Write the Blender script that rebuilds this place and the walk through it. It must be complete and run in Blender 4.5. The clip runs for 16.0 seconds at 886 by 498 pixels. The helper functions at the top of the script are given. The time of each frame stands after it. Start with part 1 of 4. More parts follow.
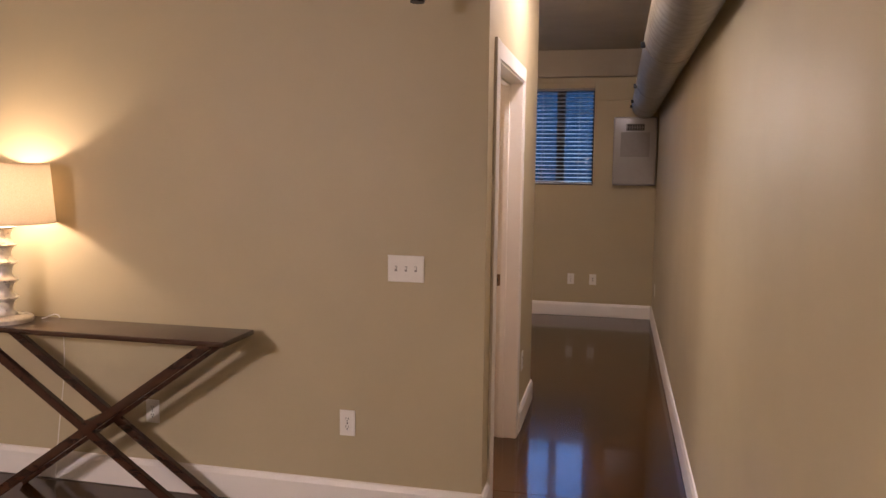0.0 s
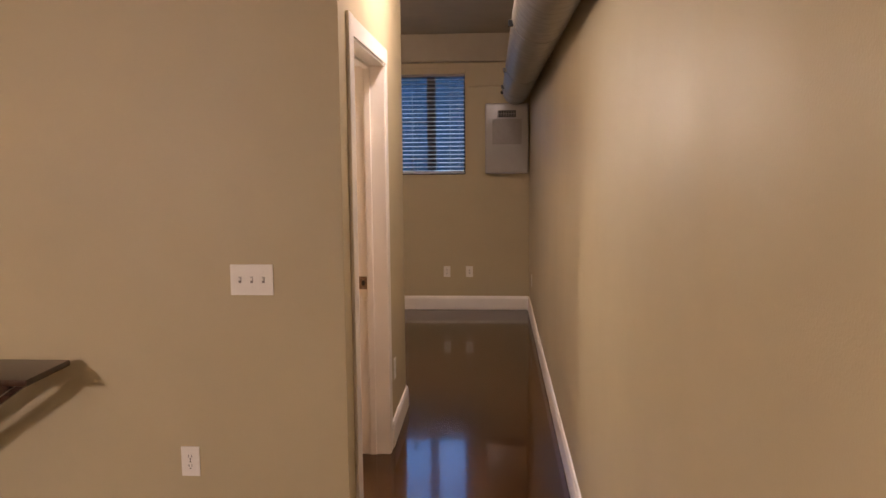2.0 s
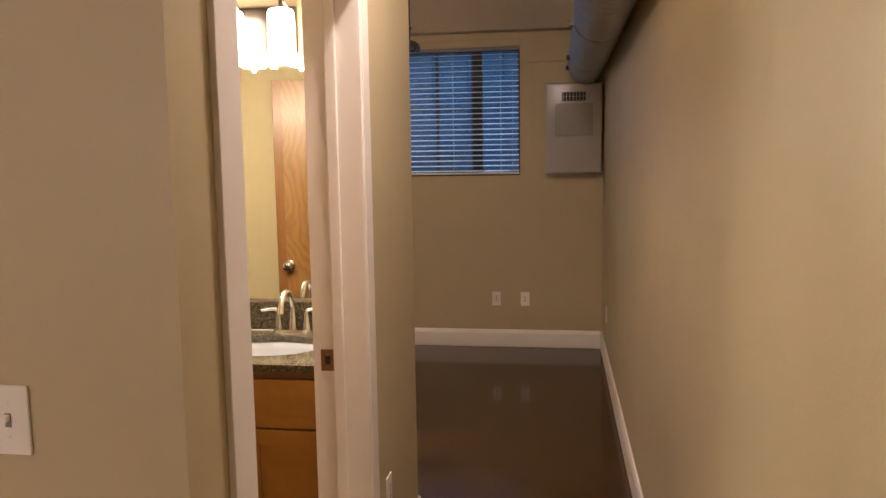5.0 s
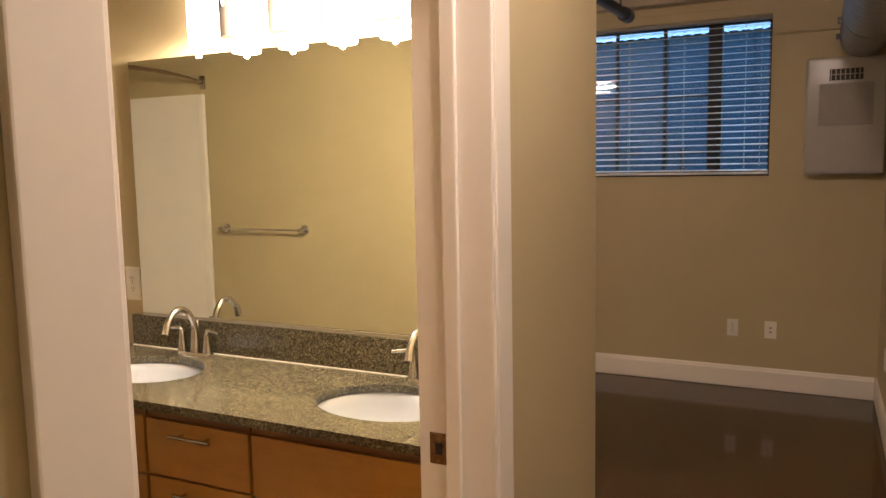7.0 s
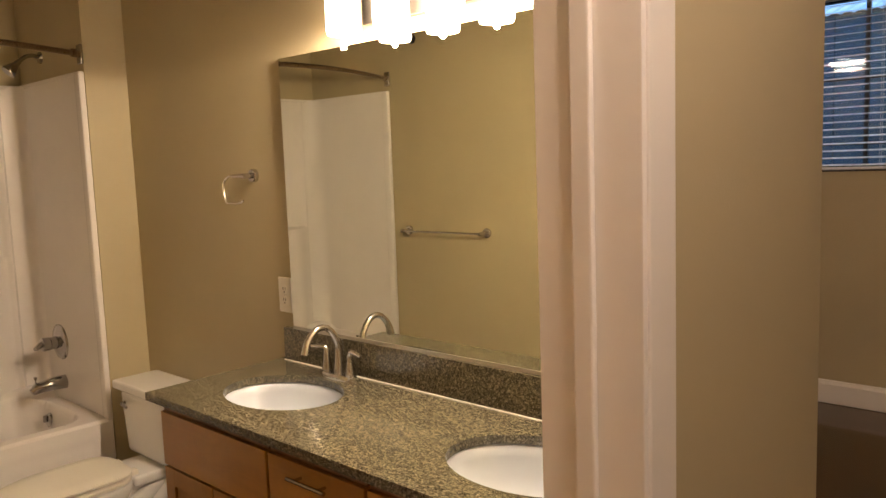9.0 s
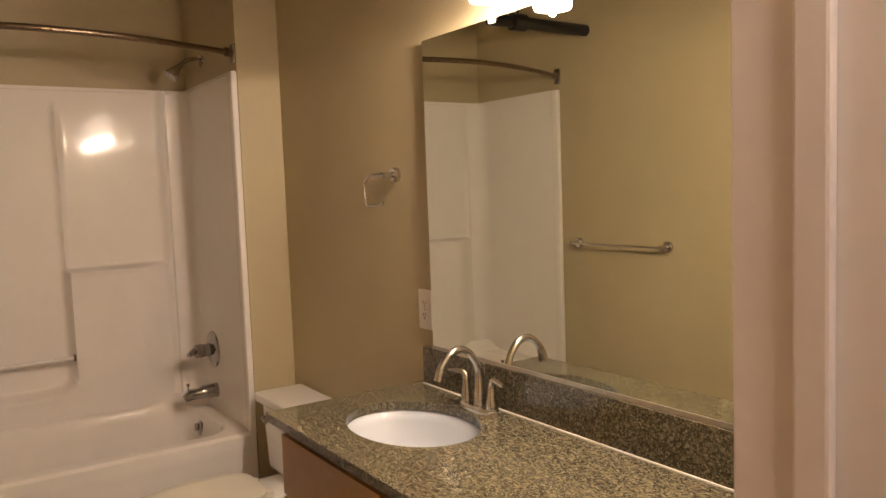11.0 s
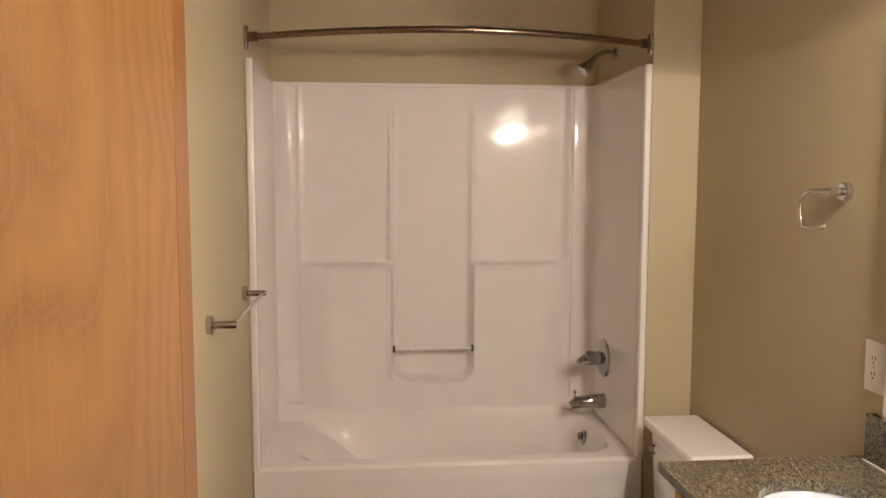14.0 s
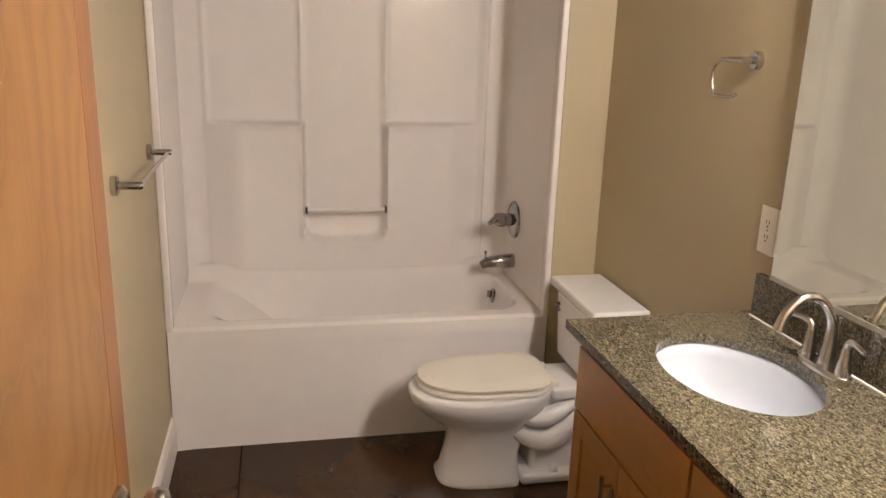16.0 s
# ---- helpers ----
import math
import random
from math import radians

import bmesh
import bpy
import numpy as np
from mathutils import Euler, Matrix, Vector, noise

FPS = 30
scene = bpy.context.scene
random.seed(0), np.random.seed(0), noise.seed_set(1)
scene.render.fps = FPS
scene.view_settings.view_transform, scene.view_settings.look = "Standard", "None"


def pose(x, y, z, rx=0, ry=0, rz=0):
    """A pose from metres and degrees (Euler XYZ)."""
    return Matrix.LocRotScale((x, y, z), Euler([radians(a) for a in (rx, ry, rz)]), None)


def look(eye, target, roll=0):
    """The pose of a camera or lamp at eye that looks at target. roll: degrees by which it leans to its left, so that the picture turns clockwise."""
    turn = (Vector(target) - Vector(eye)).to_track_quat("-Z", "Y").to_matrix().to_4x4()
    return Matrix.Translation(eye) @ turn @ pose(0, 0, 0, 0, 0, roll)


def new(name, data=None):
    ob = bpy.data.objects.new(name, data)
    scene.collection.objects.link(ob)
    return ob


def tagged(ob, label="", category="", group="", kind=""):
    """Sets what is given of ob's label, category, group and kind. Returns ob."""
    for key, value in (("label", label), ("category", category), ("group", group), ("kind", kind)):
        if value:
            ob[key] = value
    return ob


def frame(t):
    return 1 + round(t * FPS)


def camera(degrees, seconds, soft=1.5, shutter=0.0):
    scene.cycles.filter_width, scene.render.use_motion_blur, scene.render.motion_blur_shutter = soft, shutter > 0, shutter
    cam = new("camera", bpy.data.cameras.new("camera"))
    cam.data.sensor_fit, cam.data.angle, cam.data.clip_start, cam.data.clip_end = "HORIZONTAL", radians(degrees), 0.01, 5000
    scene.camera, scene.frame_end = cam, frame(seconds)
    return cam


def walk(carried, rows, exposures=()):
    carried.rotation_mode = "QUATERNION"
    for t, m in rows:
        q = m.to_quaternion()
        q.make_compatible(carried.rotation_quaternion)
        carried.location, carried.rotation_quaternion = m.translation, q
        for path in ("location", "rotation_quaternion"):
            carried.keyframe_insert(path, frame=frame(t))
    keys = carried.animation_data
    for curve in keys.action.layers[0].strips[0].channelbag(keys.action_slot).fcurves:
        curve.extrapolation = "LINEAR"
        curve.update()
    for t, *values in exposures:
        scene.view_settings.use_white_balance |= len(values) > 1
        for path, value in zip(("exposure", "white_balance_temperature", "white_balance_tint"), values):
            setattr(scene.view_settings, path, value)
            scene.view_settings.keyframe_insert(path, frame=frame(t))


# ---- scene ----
cam = camera(59.9, 16.0)
PATH = [
    (0, (0.221, -0.071, 1.607), (-0.218, 1.869, 1.402), 0.7),
    (0.5, (0.229, -0.048, 1.619), (-0.039, 1.922, 1.405), 0.1),
    (1, (0.23, 0.016, 1.624), (0.051, 1.994, 1.386), -0.2),
    (1.5, (0.23, 0.15, 1.618), (0.09, 2.131, 1.382), -0.3),
    (2, (0.238, 0.343, 1.62), (0.107, 2.325, 1.388), -0.5),
    (2.5, (0.257, 0.567, 1.605), (0.128, 2.55, 1.379), -0.8),
    (3, (0.243, 0.881, 1.592), (0.109, 2.865, 1.374), -1.0),
    (5.5, (0.271, 2.368, 1.579), (-0.152, 4.308, 1.345), -1.6),
    (6, (0.275, 2.618, 1.573), (-0.32, 4.513, 1.339), -2.7),
    (6.5, (0.271, 2.835, 1.575), (-0.474, 4.677, 1.343), -1.6),
    (7, (0.263, 2.975, 1.571), (-0.617, 4.758, 1.353), -1.1),
    (7.5, (0.243, 3.09, 1.571), (-0.761, 4.809, 1.381), -1.4),
    (8, (0.223, 3.209, 1.574), (-0.876, 4.87, 1.39), -1.5),
    (8.5, (0.215, 3.326, 1.598), (-1.025, 4.881, 1.387), -1.7),
    (11, (-0.054, 3.767, 1.523), (-1.707, 4.881, 1.365), -2.1),
    (11.5, (-0.088, 3.802, 1.533), (-1.856, 4.72, 1.358), -1.9),
    (12, (-0.134, 3.831, 1.546), (-1.983, 4.568, 1.356), -3.1),
    (12.5, (-0.216, 3.854, 1.546), (-2.137, 4.383, 1.367), -3.1),
    (13, (-0.234, 3.859, 1.551), (-2.199, 4.185, 1.378), -2.2),
    (13.5, (-0.285, 3.846, 1.571), (-2.266, 4.055, 1.391), -0.9),
    (14, (-0.332, 3.834, 1.603), (-2.316, 4.014, 1.422), 0.1),
    (14.5, (-0.353, 3.826, 1.62), (-2.331, 4.024, 1.404), 0.9),
    (15, (-0.358, 3.82, 1.634), (-2.31, 4.076, 1.282), 1.4),
    (15.5, (-0.359, 3.799, 1.627), (-2.269, 4.135, 1.136), 1.9),
    (16, (-0.348, 3.811, 1.609), (-2.231, 4.221, 1.075), 1.9),
]
EXPOSURES = [(0.0, 2.0, 6200, 18), (1.5, 2.10, 6600, 17), (3.0, 2.15, 6750, 17), (5.5, 2.08, 6800, 14), (6.5, 2.14, 7000, 13), (7.5, 1.95, 7300, 10), (8.5, 1.78, 7450, 11),
             (11.0, 1.52, 7050, 17), (12.5, 1.66, 6850, 21), (13.5, 1.76, 6300, 14), (14.2, 1.88, 5950, 13), (15.0, 1.82, 5850, 13), (16.0, 1.95, 5700, 13)]
walk(cam, [(t, look(e, g, r)) for t, e, g, r in PATH], EXPOSURES)

# ---- light: dusk sky through the window, warm lamps indoors, an added rear fill ----
world = bpy.data.worlds.new("world")
scene.world = world
world.use_nodes = True
wn = world.node_tree.nodes
sky = wn.new("ShaderNodeTexSky")
sky.sky_type = "NISHITA"
sky.sun_disc = False
sky.sun_elevation = radians(60)
sky.ozone_density = 10.0
sky.dust_density = 0.3
sky.sun_rotation = radians(25)
world.node_tree.links.new(sky.outputs[0], wn["Background"].inputs[0])
wn["Background"].inputs[1].default_value = 0.15

day = bpy.data.lights.new("overcast_sun", "SUN")
day.energy, day.color, day.angle = 0.9, (0.62, 0.83, 1.0), radians(20)
day_ob = new("overcast_sun", day)
day_ob.matrix_basis = look((2.4, 5.2, 9.9), (0, 0, 0))
tagged(day_ob, "soft overcast daylight", "sun")

WARM = (1.0, 0.83, 0.67)      # bathroom and hall bulbs
SOFT = (1.0, 0.77, 0.62)      # living room bulbs
SHADE_GLOW = 5.4              # radiance of the vanity shades
BULB_POWER = 4.7              # watts of each vanity bulb
LIVING_POWER = 5.0
REAR_FILL_POWER = 102.0
BEDROOM_POWER = 21.0
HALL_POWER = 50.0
LAMP_POWER = 4.2


# ---- materials ----
def node_mat(name, rough=0.5, metal=0.0, **more):
    m = bpy.data.materials.new(name)
    m.use_nodes = True
    t = m.node_tree
    b = t.nodes["Principled BSDF"]
    b.inputs["Roughness"].default_value = rough
    b.inputs["Metallic"].default_value = metal
    for k, v in more.items():
        b.inputs[k.replace("_", " ")].default_value = v
    return m, t, b


def coords(t, scale=(1, 1, 1), rot=(0, 0, 0), world_space=False):
    if world_space:
        c = t.nodes.new("ShaderNodeNewGeometry").outputs["Position"]
    else:
        c = t.nodes.new("ShaderNodeTexCoord").outputs["Object"]
    mp = t.nodes.new("ShaderNodeMapping")
    mp.inputs["Scale"].default_value = scale
    mp.inputs["Rotation"].default_value = rot
    t.links.new(c, mp.inputs[0])
    return mp.outputs[0]


def noise_tex(t, vec, scale, detail=4.0, rough=0.55, dist=0.0):
    n = t.nodes.new("ShaderNodeTexNoise")
    n.inputs["Scale"].default_value = scale
    n.inputs["Detail"].default_value = detail
    n.inputs["Roughness"].default_value = rough
    n.inputs["Distortion"].default_value = dist
    t.links.new(vec, n.inputs["Vector"])
    return n.outputs[0]


def ramp(t, fac, stops):
    r = t.nodes.new("ShaderNodeValToRGB")
    els = r.color_ramp.elements
    while len(els) < len(stops):
        els.new(0.5)
    for e, (p, c) in zip(els, stops):
        e.position, e.color = p, (*c, 1)
    t.links.new(fac, r.inputs[0])
    return r.outputs[0]


def mixed(t, fac, a, b, mode="MIX"):
    n = t.nodes.new("ShaderNodeMix")
    n.data_type, n.blend_type = "RGBA", mode
    for sock, v in ((n.inputs[0], fac), (n.inputs[6], a), (n.inputs[7], b)):
        if isinstance(v, (int, float)):
            sock.default_value = v
        elif isinstance(v, tuple):
            sock.default_value = (*v, 1)
        else:
            t.links.new(v, sock)
    return n.outputs[2]


def bump(t, b, height, strength, distance=0.002):
    n = t.nodes.new("ShaderNodeBump")
    n.inputs["Strength"].default_value = strength
    n.inputs["Distance"].default_value = distance
    t.links.new(height, n.inputs["Height"])
    t.links.new(n.outputs[0], b.inputs["Normal"])


def span(t, fac, lo, hi):
    n = t.nodes.new("ShaderNodeMapRange")
    n.inputs["To Min"].default_value, n.inputs["To Max"].default_value = lo, hi
    t.links.new(fac, n.inputs["Value"])
    return n.outputs[0]


def painted(name, col, rough=0.55, var=0.06, peel=0.25, scale=220):
    m, t, b = node_mat(name, rough)
    v = coords(t, world_space=True)
    big = noise_tex(t, v, 1.3, 5)
    fine = noise_tex(t, v, scale, 2)
    dark = tuple(c * (1 - var) for c in col)
    light = tuple(min(1, c * (1 + var)) for c in col)
    t.links.new(ramp(t, big, [(0.35, dark), (0.65, light)]), b.inputs["Base Color"])
    t.links.new(span(t, noise_tex(t, v, 3.0, 4), rough - 0.06, rough + 0.08), b.inputs["Roughness"])
    bump(t, b, fine, peel, 0.0015)
    return m


def plain(name, col, rough=0.4, metal=0.0, var=0.05, grain=40.0, bumpy=0.05, **more):
    m, t, b = node_mat(name, rough, metal, **more)
    v = coords(t)
    n = noise_tex(t, v, grain, 4)
    t.links.new(ramp(t, n, [(0.3, tuple(c * (1 - var) for c in col)), (0.7, tuple(min(1, c * (1 + var)) for c in col))]), b.inputs["Base Color"])
    t.links.new(span(t, noise_tex(t, v, grain * 0.4, 3), max(0.02, rough * 0.8), min(1, rough * 1.25)), b.inputs["Roughness"])
    if bumpy:
        bump(t, b, n, bumpy, 0.001)
    return m


def wood(name, a, b_, stretch=(7, 7, 0.55), rough=0.32, waves=2.2, fine=0.25):
    m, t, b = node_mat(name, rough)
    v = coords(t, stretch)
    rings = noise_tex(t, v, 0.9, 2, 0.45, 0.35)
    mul = t.nodes.new("ShaderNodeMath")
    mul.operation = "MULTIPLY"
    mul.inputs[1].default_value = waves * 5
    t.links.new(rings, mul.inputs[0])
    fr = t.nodes.new("ShaderNodeMath")
    fr.operation = "PINGPONG"
    fr.inputs[1].default_value = 1.0
    t.links.new(mul.outputs[0], fr.inputs[0])
    pores = noise_tex(t, coords(t, (stretch[0] * 22, stretch[1] * 22, stretch[2] * 2.6)), 1.0, 3)
    base = ramp(t, fr.outputs[0], [(0.0, a), (0.7, tuple(0.6 * x + 0.4 * y for x, y in zip(a, b_))), (0.93, b_), (1.0, tuple(0.5 * x + 0.5 * y for x, y in zip(a, b_)))])
    toned = mixed(t, noise_tex(t, coords(t, (1.6, 1.6, 0.5)), 1.2, 3), tuple(x * 0.84 for x in b_), tuple(min(1, x * 1.15) for x in a))
    c = mixed(t, 0.3, base, toned)
    c = mixed(t, fine, c, ramp(t, pores, [(0.35, tuple(x * 0.6 for x in b_)), (0.6, a)]))
    t.links.new(c, b.inputs["Base Color"])
    b.inputs["Coat Weight"].default_value = 0.25
    b.inputs["Coat Roughness"].default_value = 0.22
    bump(t, b, pores, 0.06, 0.0008)
    return m


def veneer(name, a, b_):
    """Plain-sawn veneer: arched growth rings that run steep towards the edges."""
    m, t, b = node_mat(name, 0.34)

    def calc(op, x, y):
        n = t.nodes.new("ShaderNodeMath")
        n.operation = op
        for sock, v in zip(n.inputs, (x, y)):
            if isinstance(v, (int, float)):
                sock.default_value = v
            else:
                t.links.new(v, sock)
        return n.outputs[0]

    sep = t.nodes.new("ShaderNodeSeparateXYZ")
    t.links.new(coords(t), sep.inputs[0])
    sway = noise_tex(t, coords(t, (1.0, 1.0, 0.9)), 1.6, 3)
    crinkle = noise_tex(t, coords(t, (1.0, 1.0, 0.55)), 17.0, 3)
    off = calc("ADD", calc("SUBTRACT", sep.outputs[0], 0.52), calc("MULTIPLY", calc("SUBTRACT", sway, 0.5), 0.42))
    arch = calc("SUBTRACT", calc("MULTIPLY", sep.outputs[2], 0.55), calc("MULTIPLY", calc("MULTIPLY", off, off), 7.0))
    arch = calc("ADD", arch, calc("MULTIPLY", crinkle, 0.10))
    arch = calc("ADD", arch, calc("MULTIPLY", noise_tex(t, coords(t, (1, 1, 0.5)), 3.2, 3), 0.55))
    ring = calc("PINGPONG", calc("MULTIPLY", arch, 15.0), 1.0)
    pores = noise_tex(t, coords(t, (150, 150, 3.0)), 1.0, 3)
    mid = tuple(0.72 * x + 0.28 * y for x, y in zip(a, b_))
    col = ramp(t, ring, [(0.0, a), (0.62, mid), (0.90, tuple(0.35 * x + 0.65 * y for x, y in zip(a, b_))), (1.0, mid)])
    patch = ramp(t, noise_tex(t, coords(t, (2.2, 2.2, 0.7)), 1.7, 4), [(0.3, tuple(0.45 * x + 0.55 * y for x, y in zip(a, b_))), (0.7, tuple(min(1, x * 1.18) for x in a))])
    col = mixed(t, 0.32, col, patch)
    col = mixed(t, 0.14, col, ramp(t, pores, [(0.35, tuple(x * 0.6 for x in b_)), (0.6, a)]))
    t.links.new(col, b.inputs["Base Color"])
    t.links.new(span(t, pores, 0.28, 0.42), b.inputs["Roughness"])
    b.inputs["Coat Weight"].default_value = 0.25
    b.inputs["Coat Roughness"].default_value = 0.22
    bump(t, b, pores, 0.06, 0.0008)
    return m


def granite():
    m, t, b = node_mat("olive_granite", 0.12)
    v = coords(t, (1, 1.6, 1), world_space=True)
    def cells(scale, rnd=1.0):
        n = t.nodes.new("ShaderNodeTexVoronoi")
        n.inputs["Scale"].default_value = scale
        n.inputs["Randomness"].default_value = rnd
        d = t.nodes.new("ShaderNodeVectorMath")
        d.operation = "ADD"
        t.links.new(v, d.inputs[0])
        nz = t.nodes.new("ShaderNodeTexNoise")
        nz.inputs["Scale"].default_value = scale * 0.7
        t.links.new(v, nz.inputs["Vector"])
        sc = t.nodes.new("ShaderNodeVectorMath")
        sc.operation = "SCALE"
        sc.inputs[3].default_value = 1.1 / scale
        t.links.new(nz.outputs["Color"], sc.inputs[0])
        t.links.new(sc.outputs[0], d.inputs[1])
        t.links.new(d.outputs[0], n.inputs["Vector"])
        s = t.nodes.new("ShaderNodeSeparateColor")
        t.links.new(n.outputs["Color"], s.inputs[0])
        return s.outputs[0]
    small = cells(320)
    mid = cells(150)
    c1 = ramp(t, small, [(0.0, (0.012, 0.012, 0.01)), (0.15, (0.05, 0.045, 0.03)), (0.5, (0.085, 0.072, 0.042)), (0.8, (0.20, 0.172, 0.112)), (1.0, (0.40, 0.36, 0.27))])
    c2 = ramp(t, mid, [(0.0, (0.012, 0.012, 0.009)), (0.4, (0.06, 0.053, 0.032)), (0.75, (0.145, 0.125, 0.08)), (1.0, (0.30, 0.265, 0.185))])
    c = mixed(t, 0.45, c1, c2)
    cloud = noise_tex(t, v, 6, 5)
    c = mixed(t, 0.5, c, ramp(t, cloud, [(0.3, (0.40, 0.39, 0.36)), (0.7, (0.82, 0.79, 0.72))]), "MULTIPLY")
    t.links.new(c, b.inputs["Base Color"])
    t.links.new(span(t, small, 0.08, 0.18), b.inputs["Roughness"])
    return m


def concrete_floor():
    m, t, b = node_mat("stained_concrete", 0.15)
    v = coords(t, world_space=True)
    big = noise_tex(t, v, 1.1, 6, 0.6, 0.6)
    mid = noise_tex(t, v, 7, 6, 0.65, 0.3)
    fine = noise_tex(t, v, 90, 3)
    c = ramp(t, big, [(0.3, (0.030, 0.0125, 0.0035)), (0.5, (0.060, 0.0255, 0.0072)), (0.7, (0.100, 0.046, 0.0155))])
    c = mixed(t, 0.5, c, ramp(t, mid, [(0.3, (0.5, 0.45, 0.4)), (0.7, (1, 1, 1))]), "MULTIPLY")
    c = mixed(t, 0.25, c, ramp(t, fine, [(0.35, (0.5, 0.5, 0.5)), (0.65, (1, 1, 1))]), "MULTIPLY")
    t.links.new(c, b.inputs["Base Color"])
    t.links.new(span(t, mid, 0.10, 0.24), b.inputs["Roughness"])
    b.inputs["IOR"].default_value = 1.2
    b.inputs["Coat Weight"].default_value = 0.5
    b.inputs["Coat Roughness"].default_value = 0.06
    b.inputs["Coat IOR"].default_value = 1.5
    bump(t, b, noise_tex(t, v, 5, 3), 0.06, 0.004)
    return m


def glow(name, col, strength):
    m, t, b = node_mat(name, 0.4)
    b.inputs["Base Color"].default_value = (0.8, 0.78, 0.74, 1)
    b.inputs["Emission Color"].default_value = (*col, 1)
    b.inputs["Emission Strength"].default_value = strength
    return m


def brushed(name, col, rough=0.28):
    m, t, b = node_mat(name, rough, 1.0)
    v = coords(t, (30, 30, 400))
    n = noise_tex(t, v, 3, 2)
    t.links.new(ramp(t, n, [(0.3, tuple(c * 0.88 for c in col)), (0.7, col)]), b.inputs["Base Color"])
    t.links.new(span(t, n, rough - 0.06, rough + 0.06), b.inputs["Roughness"])
    return m


M_WALL = painted("khaki_wall_paint", (0.47, 0.395, 0.247), 0.5, 0.035)
M_CEIL = painted("ceiling_paint", (0.40, 0.345, 0.26), 0.75, 0.10, 0.5, 60)
M_TRIM = painted("white_trim_paint", (0.80, 0.755, 0.70), 0.32, 0.02, 0.06, 90)
M_FLOOR = concrete_floor()
M_JOINT = plain("dark_joint", (0.012, 0.008, 0.005), 0.7)
M_DOOR = veneer("maple_veneer", (0.285, 0.142, 0.043), (0.112, 0.044, 0.010))
M_LIP = wood("maple_lipping", (0.235, 0.10, 0.03), (0.19, 0.076, 0.02), (14, 14, 0.3), waves=1.2)
M_CAB = wood("honey_maple", (0.41, 0.198, 0.034), (0.32, 0.145, 0.024), (0.8, 6, 6), 0.35, 1.2, 0.15)
# dark brown of the carcass, also the painted shade under the slab
M_CABIN = plain("carcass_and_gap_shade", (0.16, 0.07, 0.022), 0.5)
M_GRAN = granite()
M_TABLE = wood("espresso_wood", (0.055, 0.022, 0.012), (0.025, 0.01, 0.006), (1.2, 9, 9), 0.25, 1.5, 0.2)
M_NICKEL = brushed("brushed_nickel", (0.58, 0.55, 0.51), 0.24)
M_CHROME = plain("chrome", (0.40, 0.39, 0.385), 0.07, 1.0, 0.02, 20, 0)
M_BRONZE = brushed("aged_bronze", (0.27, 0.20, 0.14), 0.28)
M_BACKPLATE = brushed("dark_nickel", (0.16, 0.14, 0.12), 0.3)
M_SILVER = plain("silver_leaf", (0.70, 0.66, 0.60), 0.28, 0.35, 0.12, 60, 0.15)
M_GALV = plain("galvanised_steel", (0.36, 0.355, 0.35), 0.36, 0.9, 0.14, 22, 0.05)
M_ACRYL = plain("white_acrylic", (0.80, 0.76, 0.73), 0.07, 0, 0.012, 9, 0.2, Specular_IOR_Level=0.3)
M_CHINA = plain("white_china", (0.80, 0.79, 0.77), 0.08, 0, 0.01, 6, 0.0, Coat_Weight=0.4)
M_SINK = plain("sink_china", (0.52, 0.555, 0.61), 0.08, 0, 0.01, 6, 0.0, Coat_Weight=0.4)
M_SEAT = plain("bone_plastic", (0.82, 0.775, 0.67), 0.2, 0, 0.015, 8, 0.0)
M_PLATE = plain("white_plastic", (0.80, 0.77, 0.72), 0.3, 0, 0.015, 30, 0.0)
M_SLOT = plain("dark_slot", (0.02, 0.018, 0.015), 0.6)
M_BLACK = plain("black_metal", (0.005, 0.006, 0.008), 0.38, 0.0, 0.2, 30)
M_SLAT = plain("white_blind", (0.90, 0.90, 0.90), 0.4, 0, 0.03, 25)
M_CORD = plain("blind_cord", (0.5, 0.5, 0.48), 0.8)
M_GREY = plain("grey_panel", (0.26, 0.24, 0.225), 0.45, 0.1, 0.05, 30)
M_BOX = plain("white_enamel", (0.38, 0.36, 0.345), 0.22, 0, 0.02, 14, 0.02)
M_BULB = glow("lit_opal_glass", WARM, SHADE_GLOW)
M_LIVING = glow("lit_living_diffuser", SOFT, LIVING_POWER)
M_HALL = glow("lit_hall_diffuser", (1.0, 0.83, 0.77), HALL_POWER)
M_REAR_FILL = glow("rear_fill_diffuser", (1.0, 0.85, 0.82), REAR_FILL_POWER)
M_BEDROOM = glow("lit_bedroom_diffuser", SOFT, BEDROOM_POWER)
# siding colour darkened for its deep shade and tinted for the blue daylight
M_SIDING = plain("shaded_siding", (0.036, 0.073, 0.094), 0.8, 0, 0.18, 3, 0.2)
M_EARTH = plain("wet_gravel", (0.12, 0.12, 0.12), 0.9, 0, 0.4, 30, 0.6)
M_ROOFING = plain("corrugated_sheet", (0.75, 0.78, 0.8), 0.4, 0, 0.08, 12, 0.05, Transmission_Weight=0.5)
M_GASKET = plain("silver_channel", (0.5, 0.47, 0.42), 0.3, 0.9, 0.05, 30)

M_MIRROR, _t, _b = node_mat("mirror_glass", 0.0, 1.0)
_b.inputs["Base Color"].default_value = (0.86, 0.88, 0.79, 1)
M_GLASS, _t, _b = node_mat("window_glass", 0.0, 0.0)
_b.inputs["Base Color"].default_value = (0.56, 0.82, 1.0, 1)
_b.inputs["Transmission Weight"].default_value = 1.0
_b.inputs["IOR"].default_value = 1.45

